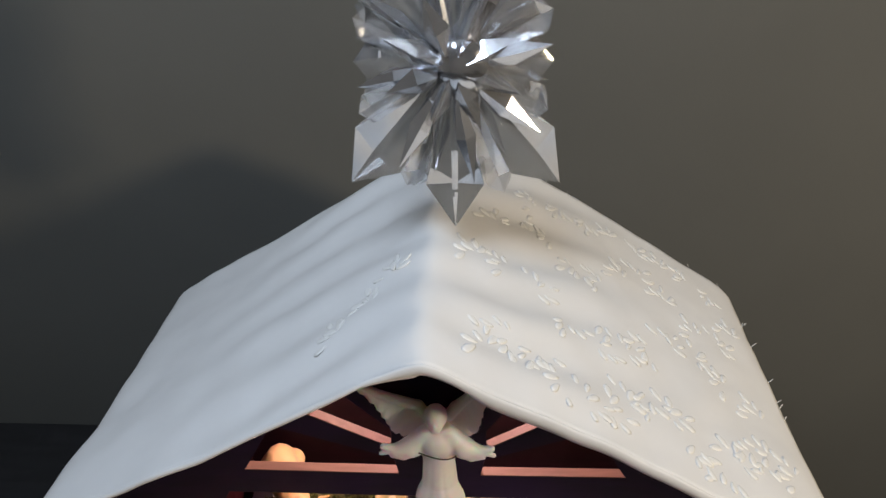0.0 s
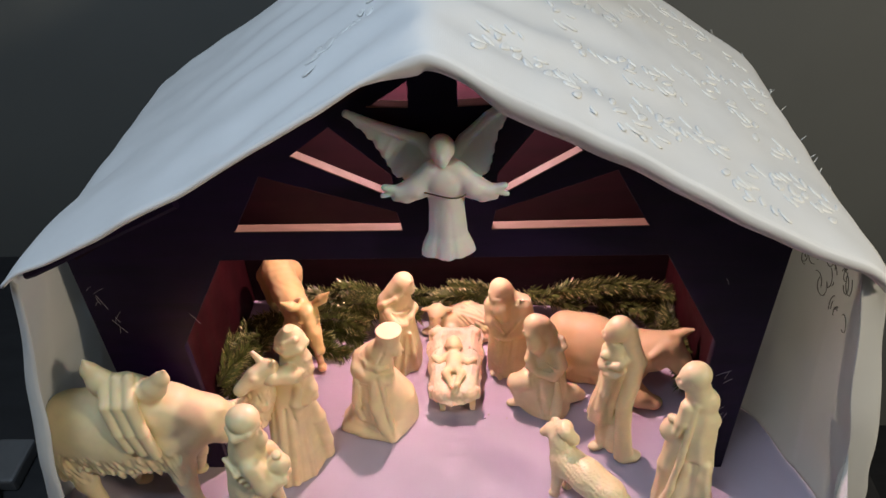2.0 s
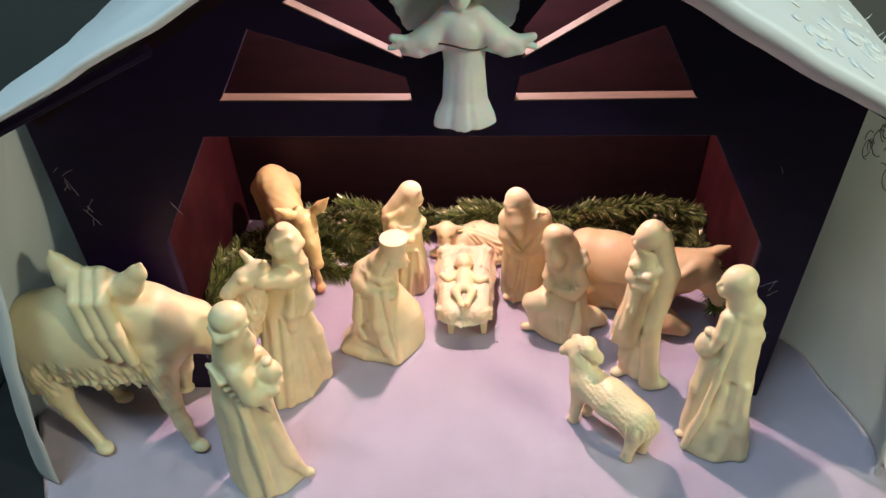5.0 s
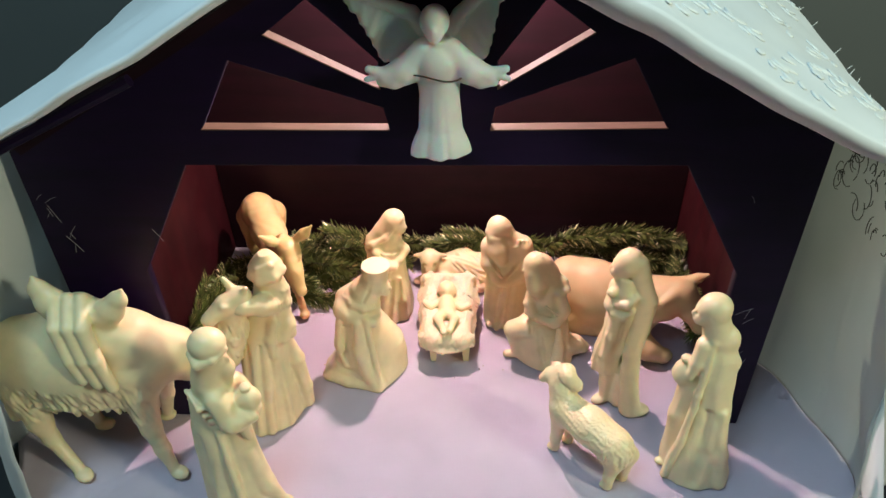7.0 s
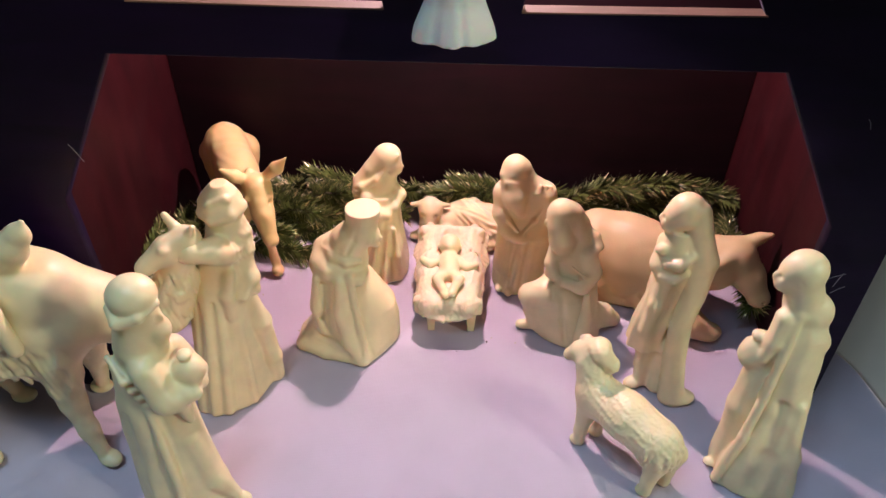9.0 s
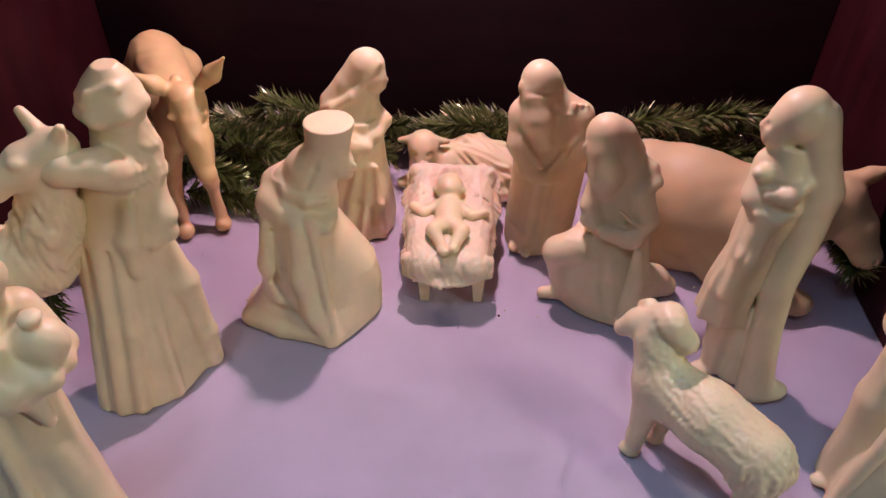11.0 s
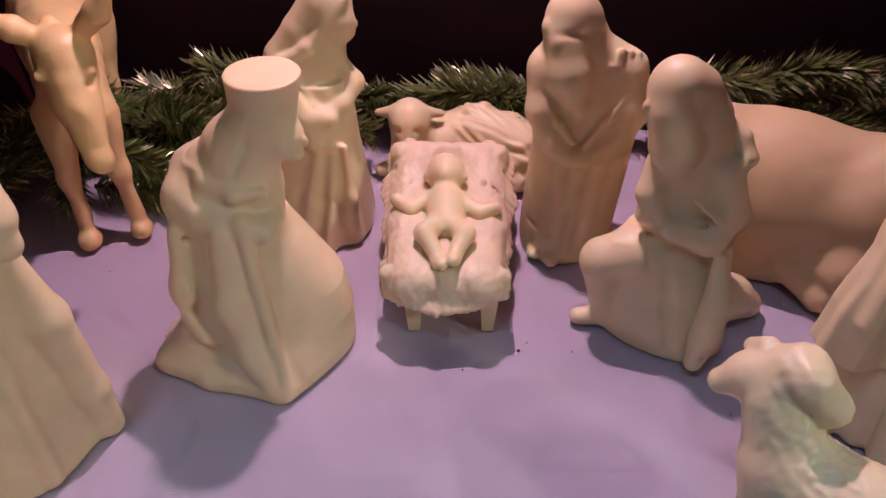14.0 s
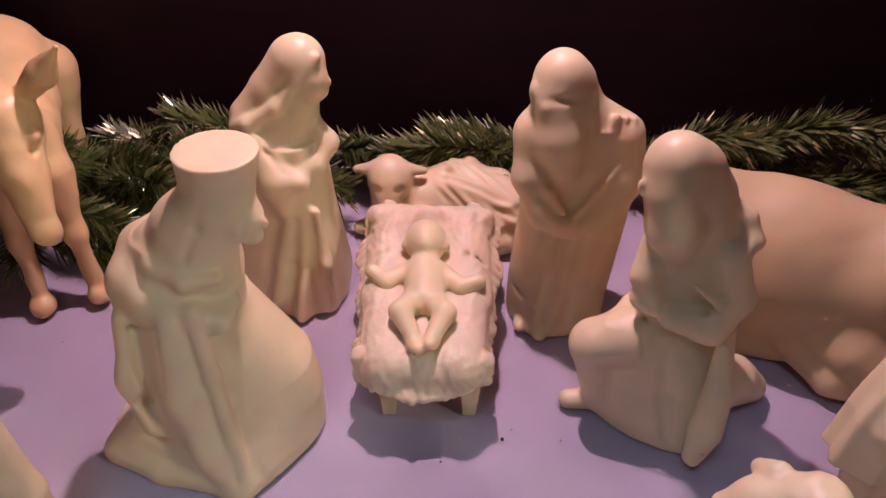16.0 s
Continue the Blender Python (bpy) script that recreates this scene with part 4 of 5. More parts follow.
def standing_woman():
    c = Clay((19.6, -9.6, -0.2), (30.0, -0.6, 22), 0.11)
    # the cape: narrow at the shoulder, spreading to the ground
    c.loft([(-0.3, [(21.5, -6.3), (24.2, -8.1), (27.4, -7.6), (28.4, -5.8), (27.0, -3.6), (23.6, -3.8)]),
            (1.0, [(21.7, -6.2), (24.3, -7.9), (27.2, -7.4), (28.0, -5.7), (26.8, -3.6), (23.6, -3.8)]),
            (5.0, [(22.8, -5.8), (24.7, -7.0), (26.8, -6.5), (27.1, -5.0), (26.0, -3.4), (23.6, -3.8)]),
            (10.0, [(23.6, -5.3), (25.0, -6.1), (26.5, -5.6), (26.7, -4.4), (25.5, -3.2), (23.7, -3.6)]),
            (14.6, [(23.7, -4.7), (24.9, -5.3), (26.3, -4.8), (26.5, -4.0), (25.3, -2.9), (23.7, -3.2)]),
            (17.2, [(23.6, -4.0), (24.5, -4.4), (25.4, -4.0), (25.5, -3.4), (24.6, -2.8), (23.6, -3.0)])], 0.35, 0.3)
    c.limb([(23.9, -4.6, 16.6), (23.4, -5.6, 11.0), (22.7, -6.3, 5.6), (21.8, -6.6, 0.6)], [0.32, 0.36, 0.38, 0.4], 0.2)
    c.limb([(24.6, -6.0, 9.0), (24.4, -7.2, 4.0), (24.2, -7.8, 1.0)], [0.15, 0.4, 0.3], 0.8, carve=True)
    c.limb([(25.9, -6.2, 9.0), (26.4, -7.0, 4.0), (26.9, -7.6, 0.6)], [0.3, 0.5, 0.5], 0.7)
    # dress and the jar on the hip
    c.limb([(23.1, -3.9, 13.0), (22.9, -4.3, 7.0), (22.9, -4.5, 0.5)], [1.0, 1.15, 1.2], 0.4)
    c.ball((22.4, -3.9, 12.2), (1.15, 1.0, 1.45), 0.25)
    c.ball((22.3, -3.9, 13.9), (0.6, 0.55, 0.4), 0.2)
    c.limb([(23.3, -4.3, 16.0), (22.9, -4.6, 14.2), (22.6, -4.7, 12.6)], [0.75, 0.65, 0.45], 0.25)
    c.ball((21.9, -5.0, 0.35), (0.7, 0.5, 0.35), 0.2)
    # head, hair in a roll, the load tied at the back
    head(c, (23.2, -3.3, 19.2), 175, 1.1, 0, 0.1)
    c.ball((23.75, -3.3, 19.65), (1.42, 1.3, 1.3), 0.18)
    c.limb([(23.2, -4.5, 19.4), (23.9, -4.6, 18.5), (24.7, -4.3, 17.9)], [0.05, 0.1, 0.05], 0.2, carve=True)
    c.limb([(23.9, -3.4, 18.8), (24.5, -3.5, 16.6)], [1.15, 1.35], 0.4)
    c.ball((25.4, -3.9, 16.4), (0.95, 0.9, 1.2), 0.5)
    c.ball((26.1, -4.2, 13.9), (0.75, 0.75, 0.75), 0.35)
    c.grain(0.04, 2.3, hi=(99, 99, 17), stretch=(1, 1, 0.5)).flat()
    return statue("woman_figurine", c, ivory, (24.8, -6.0, 0), "ivory plastic standing woman figurine carrying a jar", "figurine")


def camel_driver():
    c = Clay((-22.2, -4.2, -0.2), (-12.8, 5.2, 22), 0.105)
    c.loft([(-0.3, [(-20.4, -2.2), (-18.6, -2.8), (-15.8, -1.1), (-14.8, 1.8), (-17.0, 3.0), (-20.0, 1.2)]),
            (1.0, [(-20.3, -2.0), (-18.6, -2.6), (-15.9, -1.0), (-14.9, 1.8), (-17.0, 3.0), (-19.9, 1.2)]),
            (6.0, [(-19.9, -0.7), (-18.5, -1.3), (-16.0, -0.3), (-15.1, 1.8), (-17.0, 3.0), (-19.8, 1.8)]),
            (11.5, [(-19.6, 0.4), (-18.0, -0.3), (-16.0, 0.2), (-15.1, 1.8), (-16.6, 3.2), (-19.4, 2.6)]),
            (15.0, [(-18.1, 0.8), (-17.0, 0.4), (-15.5, 0.9), (-14.9, 2.0), (-16.0, 3.2), (-17.9, 2.7)]),
            (16.6, [(-17.2, 1.5), (-16.6, 1.2), (-15.8, 1.5), (-15.5, 2.1), (-16.0, 2.8), (-17.0, 2.6)])], 0.35, 0.4)
    # deep hanging folds of the coat, its front edge swung open
    for x0, y0, x1, y1, r in ((-18.7, -0.5, -19.4, -2.8, 0.34), (-17.6, -0.7, -18.3, -3.0, 0.38), (-16.7, -0.5, -17.1, -2.4, 0.3)):
        c.limb([(x0, y0 + 0.5, 11.0), ((x0 + x1) / 2 - 0.1, (y0 + y1) / 2 + 0.05, 5.6), (x1, y1, 0.3)], [0.05, r, r], 0.45, carve=True)
    for x0, y0, x1, y1 in ((-18.2, 0.0, -18.8, -2.4), (-17.1, 0.1, -17.6, -2.3)):
        c.limb([(x0, y0, 11.0), ((x0 + x1) / 2, (y0 + y1) / 2, 5.6), (x1, y1, 0.4)], [0.12, 0.34, 0.4], 0.4)
    c.limb([(-16.1, 0.5, 10.6), (-16.0, -0.3, 5.6), (-15.8, -1.0, 0.4)], [0.2, 0.3, 0.35], 0.25)
    c.limb([(-15.3, 1.6, 10.4), (-14.9, 1.6, 7.4), (-14.5, 1.7, 3.0), (-14.6, 1.9, 0.4)], [0.5, 0.85, 0.7, 0.7], 0.4)
    # bearded face under a wound turban
    head(c, (-15.9, 2.2, 17.6), 8, 1.1, 0.95, 0.1)
    c.limb([(-15.2, 2.1, 16.4), (-15.0, 2.0, 15.0), (-15.2, 1.8, 14.0)], [0.75, 0.7, 0.35], 0.3)
    c.limb([(-16.1, 2.2, 18.0), (-16.3, 1.9, 15.4)], [1.3, 1.5], 0.4)
    c.robe([(18.0, -16.1, 2.2, 1.4, 1.35), (18.6, -16.1, 2.2, 1.75, 1.65), (19.3, -16.1, 2.2, 1.62, 1.55), (20.0, -16.05, 2.25, 1.2, 1.15), (20.7, -16.0, 2.3, 0.6, 0.6)], 4, 0.05, 0.3, k=0.2)
    c.limb([(-17.5, 1.6, 18.4), (-16.4, 0.8, 18.5), (-15.1, 1.1, 18.7), (-14.5, 2.2, 18.9)], [0.35, 0.42, 0.4, 0.3], 0.3)
    c.limb([(-17.4, 2.0, 19.2), (-16.5, 1.15, 19.6), (-15.4, 1.4, 19.9), (-15.0, 2.4, 19.8)], [0.3, 0.38, 0.34, 0.26], 0.12)
    # one arm out to the camel's neck, the other hand at the belt
    c.limb([(-16.0, 0.9, 15.4), (-16.4, -0.2, 16.4), (-17.8, -0.9, 16.9), (-19.2, -1.0, 16.9)], [1.0, 0.95, 0.85, 0.55], 0.5)
    c.limb([(-15.3, 2.0, 14.6), (-14.9, 1.4, 12.4), (-15.3, 0.6, 11.2)], [0.7, 0.7, 0.5], 0.6)
    c.ball((-14.7, 1.3, 11.4), (0.55, 0.55, 0.65), 0.3)
    c.limb([(-15.9, 0.4, 13.6), (-16.3, 0.0, 11.6), (-16.4, -0.2, 9.6)], [0.5, 0.5, 0.25], 0.5)
    c.limb([(-15.5, 0.6, 14.6), (-15.4, 0.3, 13.0), (-15.8, 0.0, 11.4)], [0.05, 0.14, 0.06], 0.3, carve=True)
    c.grain(0.05, 0.9, (-17.2, 0, 14.2), (-13.5, 6, 17.2))
    c.flat()
    return statue("camel_driver_figurine", c, ivory, (-17.5, 0.5, 0), "ivory plastic camel driver figurine in a wound turban", "figurine")


def gift_king():
    c = Clay((-24, -14.4, -0.2), (-12.6, -5.0, 23.2), 0.11)
    c.loft([(-0.3, [(-22.0, -10.6), (-19.6, -13.0), (-16.4, -12.4), (-14.6, -10.2), (-16.6, -8.2), (-20.4, -8.4)]),
            (1.0, [(-21.9, -10.5), (-19.6, -12.7), (-16.5, -12.1), (-15.0, -10.2), (-16.7, -8.2), (-20.4, -8.4)]),
            (6.0, [(-21.7, -10.2), (-19.7, -11.7), (-17.2, -11.4), (-15.7, -10.0), (-17.0, -8.2), (-20.4, -8.3)]),
            (11.0, [(-21.4, -9.9), (-19.7, -11.0), (-17.6, -10.8), (-16.3, -9.6), (-17.4, -8.0), (-20.2, -8.1)]),
            (14.6, [(-20.8, -9.6), (-19.4, -10.4), (-17.7, -10.2), (-16.7, -9.2), (-17.6, -7.8), (-19.8, -7.9)]),
            (17.2, [(-19.6, -9.1), (-18.9, -9.6), (-18.0, -9.4), (-17.5, -8.8), (-18.0, -8.2), (-19.2, -8.2)])], 0.35, 0.4)
    # head with a wound cap
    head(c, (-18.1, -8.8, 18.8), 0, 1.15, 0.85, 0.1)
    c.limb([(-18.4, -8.9, 19.0), (-18.9, -9.0, 16.2)], [1.3, 1.5], 0.4)
    c.ball((-18.25, -8.8, 20.3), (1.55, 1.45, 1.3), 0.15)
    c.limb([(-19.7, -9.2, 19.5), (-18.9, -10.2, 19.2), (-17.6, -10.0, 19.6), (-16.8, -9.0, 19.9)], [0.32, 0.42, 0.38, 0.28], 0.14)
    c.limb([(-17.3, -8.9, 17.6), (-17.2, -9.0, 16.2)], [0.6, 0.4], 0.3)
    # the gift held out, arms under it
    c.ball((-15.9, -9.3, 14.2), (1.1, 1.0, 1.15), 0.25)
    c.ball((-15.9, -9.3, 15.6), (0.5, 0.5, 0.3), 0.2)
    c.limb([(-18.2, -10.4, 15.2), (-17.2, -10.9, 12.9), (-15.6, -10.2, 12.9)], [1.0, 0.9, 0.6], 0.6)
    c.limb([(-17.2, -8.2, 15.0), (-15.9, -8.3, 13.0), (-15.4, -9.2, 12.8)], [0.9, 0.65, 0.5], 0.3)
    c.limb([(-16.6, -10.5, 12.4), (-16.2, -10.6, 10.6)], [0.7, 0.3], 0.35)
    # shoulder wrap in close folds, cloak edge to the hem, the coat's pointed toe
    for n in range(5):
        c.limb([(-20.9 + 0.2 * n, -9.6 - 0.15 * n, 15.3 - 0.8 * n), (-19.6 + 0.3 * n, -10.9 + 0.05 * n, 14.5 - 0.8 * n), (-18.3 + 0.3 * n, -10.7 + 0.1 * n, 14.6 - 0.7 * n)], [0.16, 0.2, 0.1], 0.3)
    c.limb([(-18.6, -10.9, 11.6), (-18.0, -11.8, 6.6), (-17.6, -12.6, 0.5)], [0.3, 0.4, 0.45], 0.2)
    c.limb([(-17.9, -11.0, 11.0), (-17.2, -11.9, 6.0), (-16.7, -12.6, 0.5)], [0.08, 0.2, 0.16], 0.35, carve=True)
    c.limb([(-20.6, -10.8, 10.6), (-20.7, -11.6, 5.6), (-20.9, -12.2, 0.5)], [0.08, 0.22, 0.2], 0.5, carve=True)
    c.limb([(-16.8, -10.4, 8.0), (-15.9, -10.5, 3.4), (-14.6, -10.5, 0.9)], [0.6, 0.8, 0.4], 0.4)
    c.ball((-14.4, -10.4, 0.7), (0.75, 0.45, 0.45), 0.25)
    c.grain(0.03, 2.1, hi=(0, 99, 16), stretch=(1, 1, 0.4)).flat()
    return statue("king_figurine", c, ivory, (-18.9, -10.4, 0), "ivory plastic standing king figurine holding a gift jar", "figurine")


def camel():
    c = Clay((-44, -11, -0.2), (-16.4, 4, 24.6), 0.14)
    c.ball((-33.4, -4.4, 14.0), (7.0, 3.3, 4.9), 0.6, 2)
    c.ball((-33.0, -4.8, 12.4), (6.6, 3.2, 4.2), 1.0)
    c.ball((-38.0, -4.0, 13.0), (3.3, 3.1, 4.5), 1.2)
    c.ball((-27.8, -4.2, 13.0), (3.2, 2.8, 4.0), 1.2)
    c.limb([(-31.0, -4.6, 18.0), (-27.6, -4.2, 16.2), (-24.6, -2.8, 13.4)], [2.6, 2.3, 2.1], 1.0)
    # neck, low and up again, and the head
    c.limb([(-26.4, -3.6, 13.4), (-23.6, -1.9, 11.0), (-21.2, -0.6, 10.6), (-20.0, -0.3, 13.0), (-19.2, -0.3, 16.0)], [2.5, 2.0, 1.8, 1.6, 1.35], 0.8)
    c.limb([(-18.2, -0.4, 17.5), (-19.4, -1.0, 17.1), (-20.7, -1.8, 16.4)], [1.15, 1.05, 0.72], 0.3)
    c.ball((-20.9, -2.0, 16.2), (0.75, 0.7, 0.62), 0.2)
    c.ball((-19.3, -1.9, 17.7), (0.4, 0.3, 0.28), 0.2)
    c.limb([(-19.0, 0.1, 18.3), (-19.6, 0.3, 19.2)], [0.42, 0.26], 0.25)
    c.limb([(-17.7, -0.6, 18.3), (-17.3, -0.8, 19.0)], [0.42, 0.26], 0.25)
    c.grain(0.12, 1.0, (-23.4, -2.6, 9), (-17.8, 2, 15.6), (1.4, 1, 0.5))
    # legs
    c.limb([(-38.6, -5.4, 10.5), (-38.7, -5.9, 6.2), (-38.2, -6.2, 3.9), (-36.0, -7.5, 1.0)], [2.1, 1.15, 0.75, 0.6], 0.5)
    c.ball((-35.3, -8.0, 0.5), (1.1, 0.8, 0.55), 0.25, -30)
    c.limb([(-38.4, -2.4, 10), (-38.0, -1.6, 5.5), (-36.2, -1.6, 1)], [1.9, 0.95, 0.6], 0.5)
    c.ball((-35.6, -1.8, 0.5), (1.1, 0.8, 0.5), 0.25)
    c.limb([(-27.8, -5.6, 10.5), (-27.6, -6.3, 6.0), (-27.0, -6.8, 3.2), (-26.3, -7.3, 0.9)], [1.8, 0.95, 0.72, 0.55], 0.5)
    c.ball((-25.8, -7.5, 0.5), (1.05, 0.75, 0.55), 0.25, -25)
    c.limb([(-27.4, -2.6, 10), (-28.2, -1.2, 5.0), (-29.2, -0.4, 0.9)], [1.8, 0.9, 0.55], 0.5)
    c.ball((-29.4, -0.4, 0.5), (1.0, 0.8, 0.5), 0.25)
    c.limb([(-41.0, -4, 13.5), (-41.9, -4.6, 9.5), (-41.4, -5.2, 6.0)], [0.5, 0.45, 0.6], 0.3)
    # wool: a fringe along the belly, combed locks on the rump
    for n in range(13):
        x = -38.6 + 0.86 * n
        c.limb([(x, -7.4 + 0.12 * abs(n - 6), 12.2 + 0.35 * math.sin(n * 2.3)), (x + 0.25, -7.5 + 0.14 * abs(n - 6), 10.2), (x + 0.1 * math.sin(n), -6.9 + 0.12 * abs(n - 6), 8.7 + 0.3 * math.sin(n * 1.7))], [0.18, 0.42, 0.26], 0.22)
    for n in range(8):
        a = 1.9 + 0.30 * n
        x, y = -38.0 + 3.3 * math.cos(a + 0.6), -4.2 + 3.2 * math.sin(-a * 0.9 - 1.0)
        c.limb([(x * 0.97 - 1.1, y, 15.2), (x, y - 0.1, 12.0), (x + 0.1, y - 0.2, 8.6)], [0.15, 0.4, 0.25], 0.25)
    c.grain(0.10, 1.1, (-43, -9, 7), (-26, -3, 13), (1.4, 0.5, 0.4))
    # saddle: raised horned ends and a folded blanket
    c.limb([(-31.4, -5.2, 19.4), (-32.6, -4.9, 20.9), (-33.4, -4.6, 22.2), (-33.7, -4.4, 23.3)], [1.3, 1.45, 0.95, 0.25], 0.3, flat=0.75)
    c.limb([(-28.6, -5.2, 19.2), (-27.6, -5.2, 20.4), (-26.6, -5.1, 21.6), (-26.1, -5.0, 22.5)], [1.2, 1.2, 0.8, 0.22], 0.3, flat=0.75)
    c.limb([(-32.4, -4.8, 20.2), (-30.4, -4.9, 20.4), (-28.4, -5.0, 19.8)], [1.2, 1.3, 1.1], 0.3)
    for n in range(3):
        x = -31.7 + 1.15 * n
        c.limb([(x - 0.4, -5.0, 21.5), (x - 0.1, -6.9, 19.8), (x + 0.5, -7.7, 16.8), (x + 1.0, -7.9, 14.6 - 0.5 * n)], [0.6, 0.68, 0.62, 0.55], 0.18)
        c.limb([(x + 0.35, -6.9, 21.2), (x + 0.7, -8.2, 18.6), (x + 1.3, -8.6, 15.0)], [0.05, 0.1, 0.06], 0.14, carve=True)
    c.flat()
    return statue("camel_figurine", c, ivory, (-32, -4.5, 0), "ivory plastic camel figurine with saddle and folded blanket", "figurine")


def front_sheep():
    c = Clay((7.6, -10.8, -0.2), (21, 2.4, 11.2), 0.11)
    c.limb([(12.4, -2.9, 5.4), (14.4, -4.9, 5.5), (16.4, -6.7, 5.0)], [1.7, 1.8, 1.8], 0.5)
    c.ball((16.7, -6.9, 4.5), (1.65, 1.65, 1.9), 0.5)
    c.limb([(12.2, -2.6, 6.0), (11.6, -1.6, 7.8)], [1.45, 1.1], 0.5)
    c.limb([(11.7, -1.2, 8.5), (10.9, -0.8, 8.0), (10.2, -0.5, 7.3)], [1.0, 0.8, 0.5], 0.3)
    c.limb([(12.2, -2.0, 9.2), (13.1, -2.2, 8.2)], [0.75, 0.7], 0.2)
    c.limb([(11.4, -0.3, 8.9), (11.2, 0.3, 8.3)], [0.4, 0.3], 0.25)
    c.ball((12.2, -1.4, 9.2), (0.9, 0.9, 0.75), 0.3)
    c.grain(0.045, 0.6, (11.6, -10, 2.2), (20, -1.6, 8.6), (1, 1, 0.8), 0.8)
    c.grain(0.09, 1.2, (14.5, -10, 1.0), (20, -4, 6), (1.4, 1.4, 0.3), 0.8)
    c.grain(0.025, 0.8, (10.6, -4.5, 5.5), (14.5, 1.2, 11), (1, 1, 1), 0.3)
    for x, y, top in ((11.5, -3.5, 4.5), (13.0, -2.6, 4.5), (16.2, -7.9, 3.5), (17.8, -6.9, 3.5)):
        c.limb([(x + 0.3, y + 0.3, top), (x, y, 1.6), (x, y, 0.3)], [0.95, 0.5, 0.5], 0.4)
        c.ball((x - 0.15, y + 0.1, 0.3), (0.6, 0.5, 0.35), 0.2)
    c.flat()
    return statue("sheep_figurine", c, ivory, (14.4, -5.0, 0), "ivory plastic standing sheep figurine with woolly flanks", "figurine")


def lying_lamb():
    c = Clay((-6, 18.2, -0.2), (8.4, 26, 7), 0.105)
    c.limb([(-1.6, 22.0, 1.9), (1.8, 22.3, 2.3), (4.2, 21.9, 2.0)], [1.8, 2.05, 1.9], 0.6)
    c.ball((4.2, 20.9, 1.2), (1.7, 1.3, 1.4), 0.5)
    c.limb([(5.4, 20.6, 0.7), (3.2, 19.6, 0.5)], [0.8, 0.5], 0.4)
    c.limb([(-2.0, 21.6, 2.2), (-2.3, 21.1, 4.0)], [1.45, 1.2], 0.5)
    c.ball((-2.3, 21.1, 4.5), (1.2, 1.2, 1.15), 0.3)
    c.limb([(-2.3, 20.5, 4.2), (-2.3, 19.7, 3.2)], [0.85, 0.5], 0.35)
    for s in (-1, 1):
        c.limb([(-2.3 + 0.95 * s, 21.3, 4.75), (-2.3 + 1.9 * s, 21.5, 4.55)], [0.4, 0.22], 0.25)
        c.ball((-2.3 + 0.6 * s, 19.95, 4.3), (0.2, 0.2, 0.14), 0.25, carve=True)
    c.ball((-0.5, 20.3, 2.0), (1.0, 0.8, 0.9), 0.35)
    c.ball((-0.3, 19.7, 1.5), (0.5, 0.4, 0.4), 0.25)
    c.limb([(-2.6, 21.4, 0.9), (-4.1, 21.3, 0.5)], [0.8, 0.45], 0.4)
    c.grain(0.12, 1.3, (0.2, 18, 0), (8, 26, 6), (0.6, 1.2, 1.0), -0.5).flat()
    return statue("lamb_figurine", c, ivory, (1, 21.8, 0), "ivory plastic lamb figurine lying behind the manger", "figurine")


def cow():
    c = Clay((11, 5.8, -0.2), (32, 20.6, 12), 0.14)
    c.ball((17.2, 14.8, 4.4), (5.6, 3.5, 4.5), 0.6, -25)
    c.ball((14.0, 15.8, 4.2), (2.6, 3.0, 4.5), 1.0)
    c.ball((21.4, 12.8, 4.6), (3.2, 3.0, 3.9), 1.2, -25)
    c.limb([(17.4, 14.6, 7.6), (21.6, 12.8, 7.0), (24.4, 12.0, 7.2)], [1.0, 1.3, 1.6], 1.0)
    c.limb([(21.8, 12.6, 5.8), (24.2, 11.8, 6.6), (25.8, 11.6, 7.4)], [2.7, 2.3, 1.8], 0.8)
    c.limb([(25.9, 11.7, 7.6), (27.2, 10.7, 6.0), (28.2, 9.9, 4.5)], [1.75, 1.4, 0.95], 0.5)
    c.ball((28.2, 9.8, 4.4), (1.05, 1.05, 0.85), 0.3)
    c.limb([(26.4, 12.2, 8.6), (27.6, 12.2, 9.3), (28.5, 12.0, 9.9)], [0.75, 0.55, 0.25], 0.3)
    c.limb([(24.8, 10.6, 8.2), (23.6, 9.7, 7.9)], [0.8, 0.45], 0.3)
    c.ball((26.2, 10.4, 7.5), (0.6, 0.5, 0.5), 0.25)
    c.ball((28.4, 9.0, 4.6), 0.2, 0.12, carve=True)
    c.limb([(20.6, 11.0, 2.6), (22.8, 9.0, 1.4), (24.4, 8.6, 0.9)], [1.9, 1.25, 0.9], 0.6)
    c.ball((24.3, 8.7, 0.8), (1.3, 0.9, 0.8), 0.3)
    c.limb([(18.6, 12.2, 1.8), (19.6, 10.4, 1.0), (20.8, 9.8, 0.6)], [1.5, 0.95, 0.6], 0.3)
    c.ball((21.2, 9.6, 0.5), (0.8, 0.6, 0.55), 0.2)
    c.limb([(18.4, 11.2, 2.9), (19.8, 10.2, 2.2), (20.8, 9.7, 1.3)], [0.5, 0.6, 0.4], 0.25)
    c.limb([(14.2, 13.6, 2.2), (15.4, 13.2, 0.8), (17.6, 12.6, 0.6)], [1.8, 0.9, 0.7], 0.6)
    c.limb([(22.4, 9.9, 5.0), (21.8, 10.2, 2.8)], [0.25, 0.3], 0.4, carve=True)
    c.grain(0.02, 3.0).flat()
    return statue("cow_figurine", c, buff, (18, 13.6, 0), "buff plastic cow figurine lying down", "figurine")


